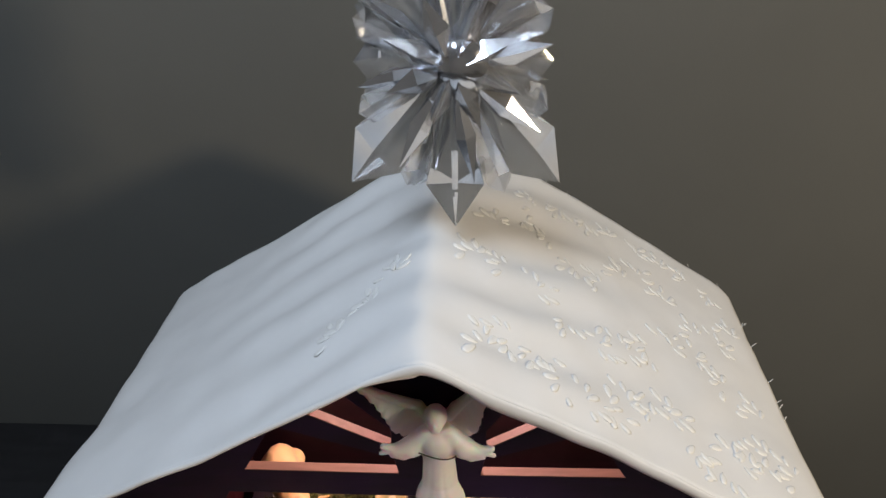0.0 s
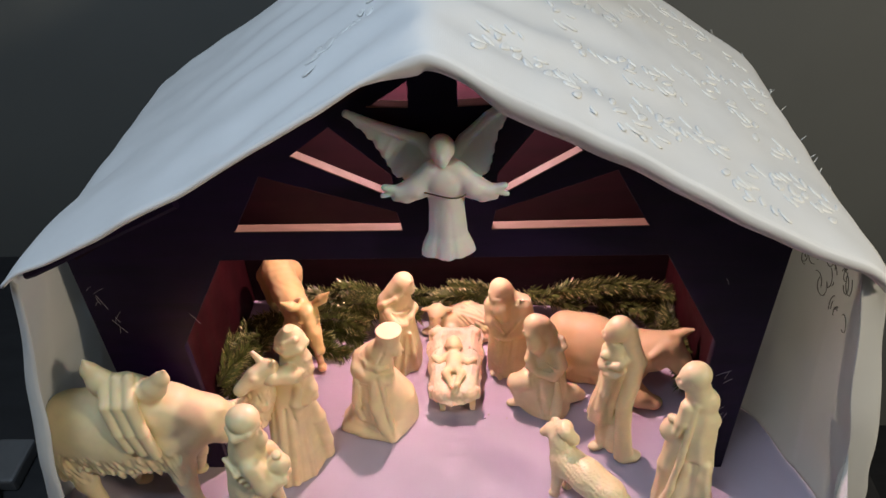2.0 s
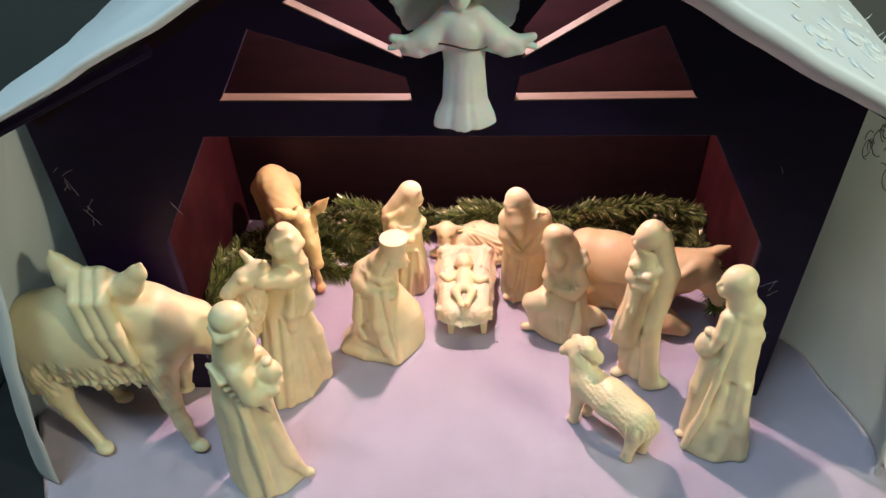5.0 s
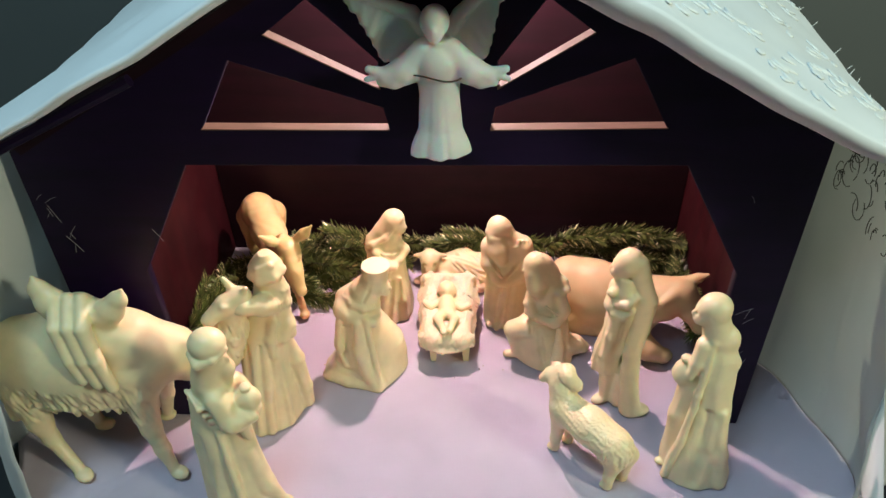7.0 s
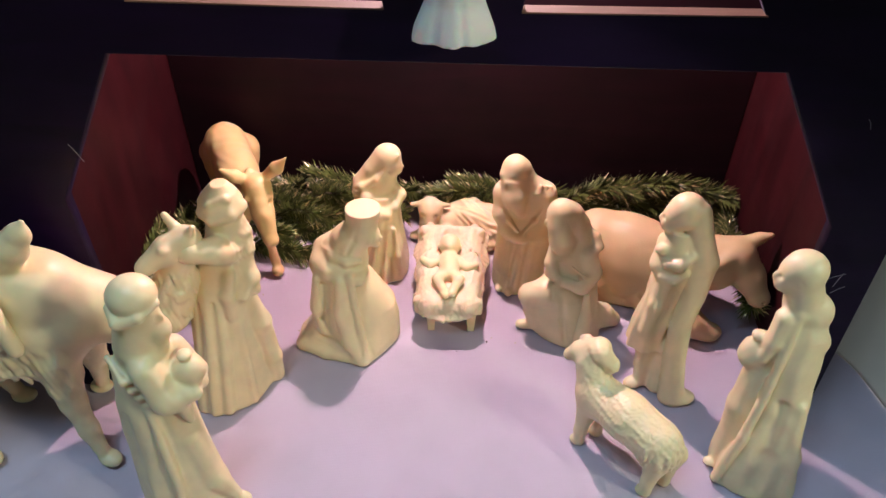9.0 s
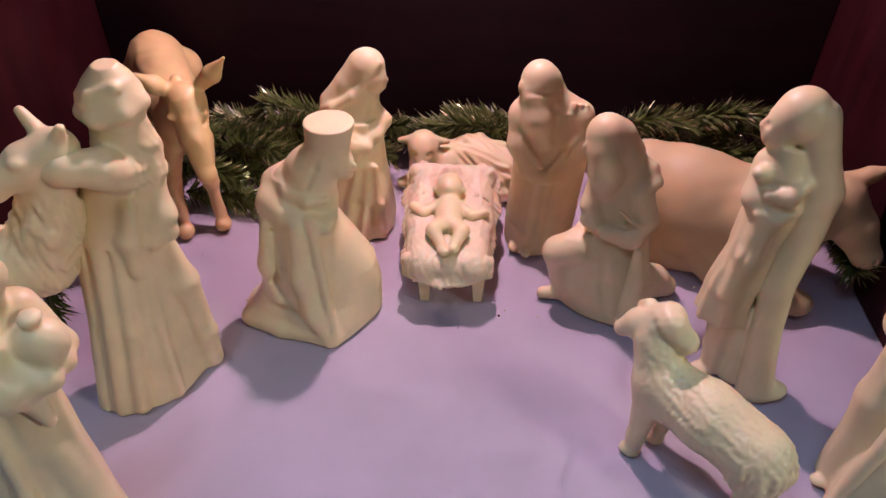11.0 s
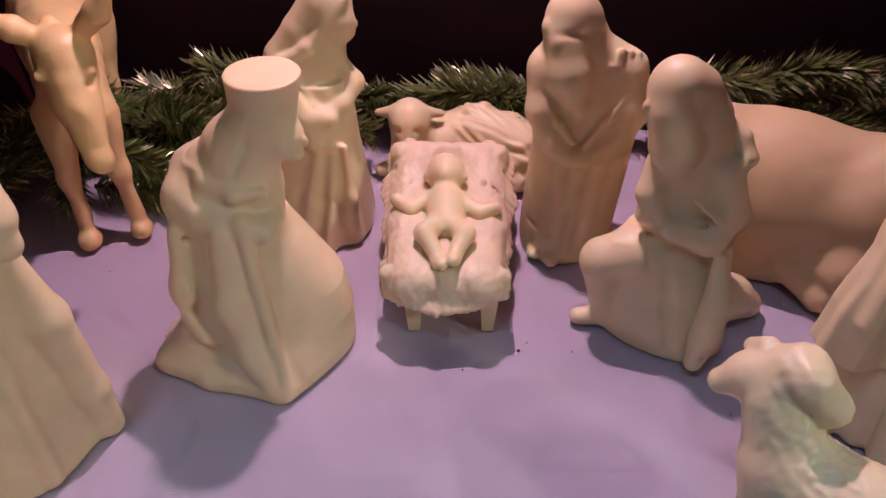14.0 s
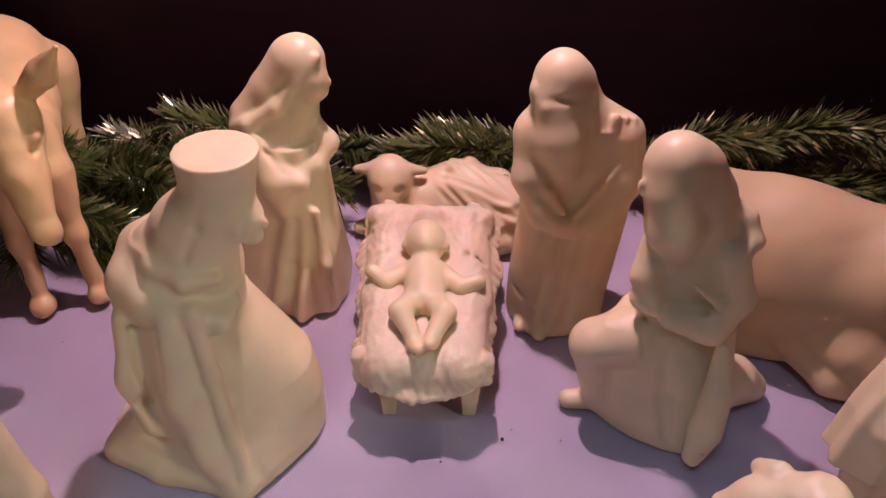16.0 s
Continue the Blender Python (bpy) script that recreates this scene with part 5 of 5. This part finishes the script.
def donkey():
    c = Clay((-29, 9.6, -0.2), (-13, 28.2, 16), 0.13)
    c.limb([(-19.4, 16.6, 8.4), (-21.6, 20.6, 8.8), (-23.6, 24.2, 9.4)], [1.75, 1.95, 2.1], 0.7)
    c.ball((-23.8, 24.4, 9.0), (2.1, 2.3, 2.5), 0.5)
    c.limb([(-19.4, 16.6, 9.2), (-18.5, 14.9, 11.2), (-17.8, 13.5, 12.2)], [1.5, 1.15, 1.0], 0.5)
    c.limb([(-17.2, 13.1, 12.3), (-16.6, 11.8, 10.4), (-16.1, 11.0, 8.6)], [1.35, 1.0, 0.66], 0.3)
    c.ball((-16.0, 10.9, 8.2), (0.72, 0.68, 0.7), 0.25)
    c.limb([(-17.2, 11.9, 11.9), (-16.5, 10.9, 9.9)], [0.16, 0.12], 0.3)
    c.limb([(-16.6, 13.6, 13.0), (-15.3, 13.4, 14.2), (-14.2, 13.2, 15.5)], [0.4, 0.58, 0.14], 0.25)
    c.limb([(-18.0, 13.1, 13.0), (-19.0, 12.8, 13.7), (-20.0, 12.5, 14.5)], [0.4, 0.58, 0.14], 0.25)
    for s, x, y in ((1, -15.9, 12.3), (-1, -17.9, 11.7)):
        c.ball((x, y, 12.0), (0.26, 0.26, 0.24), 0.35)
        c.ball((x + 0.1 * s, y - 0.3, 11.5), (0.24, 0.24, 0.2), 0.2, carve=True)
    c.limb([(-19.0, 16.2, 11.2), (-17.9, 13.9, 13.4)], [0.5, 0.4], 0.3)
    c.limb([(-18.4, 16.2, 7.4), (-17.9, 15.6, 4.2), (-17.5, 15.2, 0.9)], [1.15, 0.52, 0.42], 0.5)
    c.limb([(-20.4, 15.8, 7.4), (-20.4, 14.9, 4.2), (-20.1, 14.3, 0.9)], [1.15, 0.52, 0.42], 0.5)
    for x, y in ((-17.4, 15.0), (-20.0, 14.0)):
        c.ball((x, y, 0.5), (0.66, 0.75, 0.6), 0.2)
    c.limb([(-25.0, 24.8, 8), (-25.2, 24.4, 4), (-25, 24.8, 0.6)], [1.8, 0.85, 0.75], 0.5)
    c.limb([(-22.4, 25.4, 8), (-22.2, 25.0, 4), (-22.2, 25.4, 0.6)], [1.8, 0.85, 0.75], 0.5)
    c.grain(0.04, 2.4).flat()
    return statue("donkey_figurine", c, tan, (-20.5, 19.5, 0), "tan plastic donkey figurine with lowered head", "figurine")


def angel():
    c = Clay((-8.6, -5.6, 32.8), (8.6, 0.4, 50), 0.1)
    # gown: a bell hem, a few long folds, the bodice
    c.robe([(34.3, 0.75, -2.0, 2.3, 1.6), (35.0, 0.75, -2.0, 2.15, 1.5), (36.3, 0.8, -2.0, 1.62, 1.25), (39.0, 0.8, -1.95, 1.42, 1.2), (41.4, 0.8, -1.9, 1.6, 1.25), (43.0, 0.75, -1.8, 0.95, 0.85)], 5, 0.08, 0.05, 0.4, 0.3)
    c.limb([(0.1, -3.2, 39.6), (-0.1, -3.3, 36.6), (-0.3, -3.5, 34.0)], [0.04, 0.14, 0.1], 0.35, carve=True)
    c.limb([(1.2, -3.3, 39.0), (1.3, -3.4, 36.4), (1.5, -3.6, 34.0)], [0.04, 0.12, 0.1], 0.35, carve=True)
    c.ball((0.8, -2.75, 41.5), (1.25, 0.7, 1.1), 0.4)
    c.ball((0.65, -2.1, 44.35), (1.02, 1.0, 1.12), 0.25)
    c.ball((0.62, -2.75, 43.75), (0.6, 0.55, 0.65), 0.3)
    c.ball((0.62, -3.15, 44.0), (0.18, 0.2, 0.3), 0.15)
    wings = (([(-0.2, 43.4), (-0.9, 44.5), (-3.9, 45.6), (-6.5, 46.8)], [(-0.4, 40.4), (-3.0, 41.0), (-3.7, 42.6), (-4.5, 44.2), (-6.1, 46.3)]),
             ([(1.7, 43.4), (2.3, 44.4), (4.2, 46.4), (6.3, 47.9)], [(2.0, 40.4), (3.9, 41.2), (4.3, 42.6), (4.7, 44.8), (6.0, 47.2)]))
    for s, (edge, trail) in zip((-1, 1), wings):
        for n in range(17):
            f = n / 16
            (ax, az), (bx, bz) = along(edge, f), along(trail, f)
            c.limb([(ax, -0.95, az), (bx, -0.7 - 0.03 * (n % 2), bz)], [0.36, 0.34 if n % 2 else 0.24], 0.22, flat=0.75)
        c.limb([(x, -1.05, z) for x, z in edge], [0.5, 0.5, 0.36, 0.18], 0.15)
        for n in range(3, 15, 3):
            (ax, az), (bx, bz) = along(edge, n / 16), along(trail, n / 16)
            c.limb([(ax * 0.5 + bx * 0.5, -1.35, az * 0.5 + bz * 0.5), (bx, -1.15, bz)], [0.03, 0.08], 0.15, carve=True)
        # wide sleeves held out, a cuff and a small hand
        x = 0.75
        c.limb([(x + 1.0 * s, -2.1, 42.3), (x + 2.3 * s, -2.4, 41.0), (x + 3.6 * s, -2.6, 40.7)], [0.8, 0.9, 0.6], 0.3)
        c.limb([(x + 1.3 * s, -2.3, 40.8), (x + 3.0 * s, -2.5, 40.3), (x + 3.9 * s, -2.6, 40.2)], [0.6, 0.6, 0.35], 0.25)
        c.limb([(x + 3.9 * s, -2.6, 40.9), (x + 4.7 * s, -2.7, 41.2)], [0.4, 0.28], 0.15)
        c.limb([(x + 4.2 * s, -2.7, 40.7), (x + 4.9 * s, -2.8, 40.5)], [0.3, 0.2], 0.12)
        c.limb([(x + 3.0 * s, -3.6, 41.2), (x + 3.6 * s, -3.6, 40.0)], [0.05, 0.1], 0.2, carve=True)
    return statue("angel_figurine", c, porcelain, (0.75, -0.2, 34.3), "white plastic angel figurine with spread wings wired to the gable", "figurine")


def manger():
    thing = group_of("manger", 0.002, 0.125, 0, "ivory plastic manger with a straw bed", "manger", group="nativity figures")
    c = Clay((-4.6, 5.4, 1.0), (5, 19.6, 7), 0.105)
    # the straw: a slab that rises to the head, hanging over in scalloped bunches
    c.limb([(-1.4, 8.4, 3.2), (-1.5, 12.2, 3.3), (-1.4, 16.6, 3.8)], [1.2, 1.4, 1.6], 0.5)
    c.limb([(1.8, 8.4, 3.2), (1.9, 12.2, 3.3), (1.8, 16.6, 3.8)], [1.2, 1.4, 1.6], 0.5)
    c.limb([(0.2, 8.4, 3.2), (0.2, 16.6, 3.7)], [1.15, 1.5], 0.6)
    rnd = random.Random(3)
    for n in range(24):
        y = 8.2 + n * 0.42
        for s in (-1, 1):
            x = 0.2 + s * (2.55 + 0.45 * min(n / 4, 1) - 0.2 * math.sin(n * 0.27) + 0.14 * math.sin(n * 0.9 + s))
            c.limb([(x - s * 0.9, y, 3.4 + 0.05 * n), (x + s * 0.2, y + rnd.uniform(-0.1, 0.1), 2.55 + 0.056 * n)], [0.5, 0.26], 0.1)
    for n in range(17):
        x = -2.5 + n * 0.335
        c.limb([(x, 8.5, 3.5), (x * 1.05, 7.0 + 0.17 * x * x + rnd.uniform(-0.12, 0.08), 2.6)], [0.5, 0.24], 0.1)
        c.limb([(x, 16.9, 4.8), (x * 1.05, 18.0, 3.8)], [0.6, 0.45], 0.2)
    c.ball((0.15, 11.6, 5.75), (2.6, 4.4, 1.1), 0.9, carve=True)
    c.ball((0.0, 15.2, 5.9), (1.5, 1.5, 1.2), 0.5, carve=True)
    for n in range(4):
        c.limb([(-1.9, 10.0 + 2.1 * n, 4.75), (-3.2, 9.4 + 2.1 * n, 4.2)], [0.05, 0.08], 0.3, carve=True)
        c.limb([(2.1, 10.0 + 2.1 * n, 4.75), (3.4, 9.4 + 2.1 * n, 4.2)], [0.05, 0.08], 0.3, carve=True)
    c.grain(0.03, 0.9, stretch=(1.4, 0.6, 1.0))
    mesh = c.skin("straw_bed")
    mesh.transform(Matrix.Translation((-0.002, -0.125, 0)))
    link("straw_bed", mesh, straw, thing, "ivory straw bed with scalloped edge", smooth=True)
    for x, y in ((-0.0135, 0.0835), (0.0235, 0.0845), (-0.0135, 0.168), (0.0235, 0.168)):
        bm = block((-0.004, -0.0035, 0), (0.004, 0.0035, 0.026), 0.0008)
        for v in bm.verts:
            k = 0.75 + 0.45 * v.co.z / 0.026
            v.co.x, v.co.y = v.co.x * k, v.co.y * k
        bm.transform(Matrix.Translation((x - 0.002, y - 0.125, 0)))
        part("leg", bm, ivory, thing)
    b = Clay((-3.6, 7.6, 3.4), (4, 17.2, 7), 0.085)
    b.ball((0.05, 14.5, 5.2), (1.02, 1.15, 1.05), 0.25)
    b.ball((0.05, 13.9, 5.7), (0.4, 0.5, 0.35), 0.35)
    for s in (-1, 1):
        b.ball((0.05 + 0.98 * s, 14.2, 5.2), (0.2, 0.26, 0.26), 0.15)
    b.limb([(0.1, 12.8, 4.6), (0.15, 11.2, 4.5)], [1.0, 0.95], 0.35)
    b.limb([(-0.7, 12.9, 4.7), (-1.7, 12.2, 4.6), (-2.4, 12.7, 4.8)], [0.5, 0.42, 0.36], 0.25)
    b.limb([(0.9, 12.8, 4.7), (1.8, 12.0, 4.6), (2.6, 12.2, 4.8)], [0.5, 0.42, 0.36], 0.25)
    b.limb([(-0.4, 10.9, 4.6), (-0.85, 9.9, 5.0), (-0.1, 8.5, 4.5)], [0.6, 0.5, 0.34], 0.22)
    b.limb([(0.6, 10.9, 4.6), (1.1, 9.9, 5.0), (0.5, 8.5, 4.6)], [0.6, 0.5, 0.34], 0.22)
    b.limb([(-0.15, 8.4, 4.5), (0.0, 8.0, 4.7)], [0.36, 0.3], 0.15)
    b.limb([(0.6, 8.6, 4.6), (0.5, 8.1, 4.9)], [0.36, 0.28], 0.15)
    statue("infant_figurine", b, ivory, (0.1, 12.3, 4.0), "ivory plastic infant figurine lying on the straw", "figurine")


for make in (kneeling_king, mary, joseph, kneeling_shepherd, standing_shepherd, standing_woman, camel_driver, gift_king, camel, front_sheep, lying_lamb, cow, donkey, angel, manger):
    make()
wired = group_of("angel_wire", 0.008, -0.036, 0.408, "thin dark wire round the angel's waist", "wire")
part("loop", tube([(0.022 * math.cos(a) , 0.016 * math.sin(a) + 0.016, 0.002 * math.cos(3 * a)) for a in [math.pi * (1 + k / 14) for k in range(15)]], 0.0006, 6), wire, wired)
for s in (-1, 1):
    part("twist", tube([(s * 0.021, 0.012, 0), (s * 0.024, 0.008, 0.004), (s * 0.021, 0.006, 0.006), (s * 0.019, 0.008, 0.002)], 0.0009, 6), wire, wired)

# ---------------------------------------------------------------- the pine garland
garland = group_of("pine_garland", 0, 0.25, 0, "artificial pine garland with gold glitter along the back wall", "garland")
rng = random.Random(21)
spine = [(-0.292, 0.085), (-0.283, 0.13), (-0.262, 0.175), (-0.215, 0.222), (-0.15, 0.247), (-0.07, 0.258), (0.02, 0.260), (0.11, 0.258), (0.19, 0.255), (0.262, 0.236), (0.285, 0.19), (0.288, 0.15)]


def needles(points, count, length, bm):
    """Needles round a twig, leaning to its tip."""
    for n in range(count):
        t = (n + rng.random()) / count
        p = along(points, t)
        way = (along(points, min(t + 0.05, 1)) - along(points, max(t - 0.05, 0))).normalized()
        side = way.orthogonal().normalized()
        side.rotate(Matrix.Rotation(rng.uniform(0, 2 * math.pi), 3, way))
        lean = rng.uniform(0.45, 0.85)
        d = (way * lean + side * (1 - lean * 0.45)).normalized()
        ln = length * rng.uniform(0.7, 1.15) * (0.65 if t > 0.93 else 1)
        tip = p + d * ln + Vector((0, 0, -0.002 * rng.random()))
        if tip.z < 0.001:
            tip.z = 0.001 + 0.002 * rng.random()
        if tip.y > 0.283:
            tip.y = 0.283 - 0.004 * rng.random()
        tip.x = max(min(tip.x, 0.293), -0.293)
        q = d.orthogonal().normalized() * 0.00085
        r = d.cross(q).normalized() * 0.00035
        mid = p.lerp(tip, 0.6)
        v = [bm.verts.new(p + q), bm.verts.new(p - q), bm.verts.new(mid + q * 0.95 + r), bm.verts.new(mid - q * 0.95 - r), bm.verts.new(tip)]
        f = [bm.faces.new((v[0], v[1], v[3], v[2])), bm.faces.new((v[2], v[3], v[4]))]
        if rng.random() < 0.30:
            f[1].material_index = 1


twigs = []
for n in range(44):
    t = (n + 0.5) / 44
    x, y = along(spine, t)
    ahead = along(spine, min(t + 0.03, 1)) - along(spine, max(t - 0.03, 0))
    a = math.atan2(ahead[1], ahead[0]) + rng.choice((-1, 1)) * rng.uniform(0.1, 0.55) + (math.pi if rng.random() < 0.35 else 0)
    ln, up = rng.uniform(0.05, 0.085), rng.uniform(0.0, 0.35)
    z = 0.012 + rng.uniform(0, 0.026)
    pts = [(x, y, z)]
    for k in range(1, 4):
        px, py = x + ln * k / 3 * math.cos(a), y + ln * k / 3 * math.sin(a)
        pts.append((max(min(px, 0.285), -0.288), min(py, 0.272), z + up * ln * k / 3 - 0.006 * (k / 3) ** 2))
    twigs.append(pts)
twigs += [[(0.20, 0.25, 0.035), (0.235, 0.247, 0.050), (0.27, 0.24, 0.056), (0.292, 0.232, 0.052)],
          [(0.12, 0.25, 0.030), (0.155, 0.255, 0.048), (0.19, 0.255, 0.050), (0.215, 0.25, 0.045)],
          [(0.05, 0.25, 0.030), (0.03, 0.245, 0.042), (0.0, 0.24, 0.046), (-0.03, 0.238, 0.040)],
          [(-0.10, 0.25, 0.025), (-0.13, 0.235, 0.035), (-0.155, 0.22, 0.035), (-0.17, 0.205, 0.028)],
          [(-0.27, 0.17, 0.02), (-0.262, 0.14, 0.03), (-0.25, 0.115, 0.032), (-0.235, 0.095, 0.025)],
          [(-0.28, 0.11, 0.02), (-0.275, 0.08, 0.03), (-0.262, 0.055, 0.03), (-0.25, 0.03, 0.02)],
          [(-0.19, 0.225, 0.035), (-0.165, 0.215, 0.042), (-0.14, 0.21, 0.042), (-0.115, 0.205, 0.036)],
          [(-0.20, 0.205, 0.02), (-0.17, 0.195, 0.026), (-0.145, 0.188, 0.026), (-0.125, 0.185, 0.02)],
          [(-0.21, 0.18, 0.012), (-0.185, 0.175, 0.016), (-0.16, 0.17, 0.014), (-0.145, 0.168, 0.010)],
          [(-0.13, 0.235, 0.02), (-0.10, 0.225, 0.030), (-0.075, 0.222, 0.032), (-0.05, 0.222, 0.026)],
          [(0.02, 0.24, 0.02), (0.045, 0.232, 0.036), (0.065, 0.228, 0.042), (0.09, 0.226, 0.04)],
          [(0.25, 0.2, 0.02), (0.265, 0.18, 0.035), (0.275, 0.16, 0.04), (0.282, 0.135, 0.035)],
          [(-0.185, 0.215, 0.03), (-0.165, 0.2, 0.045), (-0.145, 0.19, 0.05), (-0.12, 0.186, 0.042)],
          [(-0.245, 0.205, 0.02), (-0.22, 0.19, 0.034), (-0.19, 0.18, 0.036), (-0.165, 0.178, 0.026)],
          [(-0.16, 0.235, 0.03), (-0.135, 0.222, 0.05), (-0.115, 0.215, 0.056), (-0.09, 0.212, 0.05)],
          [(0.17, 0.245, 0.04), (0.195, 0.24, 0.062), (0.22, 0.236, 0.070), (0.25, 0.232, 0.068)],
          [(0.12, 0.24, 0.04), (0.145, 0.237, 0.058), (0.165, 0.235, 0.062), (0.19, 0.232, 0.056)],
          [(-0.2, 0.235, 0.02), (-0.215, 0.205, 0.028), (-0.222, 0.18, 0.028), (-0.215, 0.155, 0.02)]]
for pts in twigs:
    bm = tube(pts, [0.0016, 0.0014, 0.0012, 0.0007], 5)
    twig = part("twig", bm, stem_brown, garland)
    twig.location = (0, -0.25, 0)
    bm = bmesh.new()
    needles(pts, 340, 0.0195, bm)
    for n in range(64):
        p = along(pts, rng.random()) + Vector([rng.gauss(0, 0.007) for k in range(3)])
        if p.z > 0.002 and p.y < 0.28:
            a, b = [Vector([rng.gauss(0, 1) for k in range(3)]).normalized() * rng.uniform(0.0005, 0.0010) for k in range(2)]
            bm.faces.new([bm.verts.new(p + q) for q in (a, b, -a)]).material_index = 2
    mesh = bpy.data.meshes.new("needles")
    bm.to_mesh(mesh)
    bm.free()
    mesh.materials.append(needle_green)
    mesh.materials.append(glitter)
    mesh.materials.append(silver)
    tagged(link("needles", mesh, None, twig, "dark green needles with gold glitter"), kind="stuff")
bm = tube([(x, y - 0.25, 0.013) for x, y in spine], 0.0025, 6)
part("wire_stem", bm, stem_brown, garland)
# glitter flecks and crumbs on the cloth
for n in range(34):
    x, y = rng.uniform(-0.24, 0.2), rng.uniform(0.03, 0.2)
    bm = bmesh.new()
    r = rng.uniform(0.0004, 0.0010)
    bmesh.ops.create_icosphere(bm, subdivisions=1, radius=r)
    dark = rng.random() < 0.45
    ob = part("crumb" if dark else "glitter_fleck", bm, stem_brown if dark else glitter)
    ob.location = (x, y, r * 0.6)
    tagged(ob, "dark crumb on the white cloth" if dark else "fleck of gold glitter on the white cloth", "crumb" if dark else "glitter", "flecks on the cloth")

# ---------------------------------------------------------------- the star on the ridge
star = group_of("star_ornament", 0.021, 0.098, 0.712, "faceted clear and silver star ornament on the roof ridge", "ornament")


def ray_facets(length, width, thick, waist=0.45):
    """A cut ray: a ridge down its front and back, widest part way out."""
    bm = bmesh.new()
    v = {}
    for s in (-1, 1):
        v[s, 0] = bm.verts.new((0, s * thick, 0.012))
        v[s, 1] = bm.verts.new((0, s * thick * 0.9, length * waist))
    tip = bm.verts.new((0, 0, length))
    w0 = [bm.verts.new((x * width * 0.35, 0, 0.01)) for x in (-1, 1)]
    w1 = [bm.verts.new((x * width, 0, length * waist)) for x in (-1, 1)]
    for s in (-1, 1):
        for k, (a, b) in enumerate(zip(w0, w1)):
            bm.faces.new((v[s, 0], a, b, v[s, 1]))
            bm.faces.new((v[s, 1], b, tip))
    bmesh.ops.recalc_face_normals(bm, faces=bm.faces[:])
    return bm


def fluted(length, width, thick, blunt, flutes):
    """A pressed ray: zigzag flutes along it, widening to a notched blunt end."""
    bm = bmesh.new()
    rows = []
    for t, w in ((0.12, 0.30), (0.55, 0.75), (0.86, 1.0)):
        row = []
        for k in range(2 * flutes + 1):
            u = k / flutes - 1
            row.append(bm.verts.new((u * width * w, thick * (0.9 if k % 2 else -0.5) * (1 - 0.4 * t), length * (t + (0.02 if k % 2 else 0)))))
        rows.append(row)
    ends = []
    for k in range(2 * flutes + 1):
        u = k / flutes - 1
        ends.append(bm.verts.new((u * width * (0.96 if blunt else 0.25), -0.001, length * (1.0 - (0.09 if k % 2 == 0 else 0) - (0.0 if blunt else 0.14 * abs(u))))))
    rows.append(ends)
    for a, b in zip(rows, rows[1:]):
        for k in range(2 * flutes):
            bm.faces.new((a[k], a[k + 1], b[k + 1], b[k]))
    bmesh.ops.solidify(bm, geom=bm.faces[:], thickness=0.0025)
    bm.normal_update()
    return bm


for n in range(8):
    a = 45 * n
    flat_ray = n % 4 == 2
    bm = ray_facets(0.095 if flat_ray else 0.152, 0.030, 0.011, 0.72)
    bm.transform(Matrix.Diagonal((0.84, 1, 1, 1)) @ pose(0, 0, 0, 0, a, 0))
    part("ray", bm, acrylic, star, "clear cut ray")
    for side in (-24, -12, 12, 24):
        length = min(0.10 if abs(side) == 12 else 0.125, 0.092 / max(abs(math.sin(radians(a + side))), 0.4))
        bm = fluted(length, 0.013, 0.006, True, 1) if abs(side) == 24 else ray_facets(length, 0.010, 0.007, 0.6)
        bm.transform(Matrix.Diagonal((0.84, 1, 1, 1)) @ pose(0, 0.008 if side > 0 else -0.009, 0, rng.uniform(-10, 10), a + side, 0))
        part("facet", bm, silver if side == -12 else acrylic, star)
    bm = ray_facets(0.058, 0.011, 0.012, 0.5)
    bm.transform(pose(0, -0.014, 0, 0, a + 22.5, 0))
    part("petal", bm, silver if n % 2 else acrylic, star)
bm = bmesh.new()
bmesh.ops.create_uvsphere(bm, u_segments=16, v_segments=10, radius=0.022)
bm.transform(pose(0.008, -0.014, 0.002) @ Matrix.Diagonal((1, 0.55, 1, 1)))
part("centre_boss", bm, silver, star, "silver round centre", smooth=True)

# ---------------------------------------------------------------- beside the stable
adapter = group_of("power_adapter", -0.525, 0.0, -0.004, "grey plastic power adapter lying on the dark table", "adapter")
part("case", block((-0.022, -0.03, 0.0), (0.022, 0.03, 0.02), 0.004), grey_plastic, adapter)
part("cord", tube([(0.0, -0.03, 0.012), (0.012, -0.05, 0.006), (0.035, -0.07, 0.004), (0.03, -0.10, 0.004), (0.06, -0.125, 0.004), (0.05, -0.17, 0.004)], 0.0024, 8), black_plastic, adapter, "black cord")
part("plug", block((0.042, -0.128, 0.001), (0.066, -0.108, 0.013), 0.002), acrylic, adapter, "clear plastic plug")
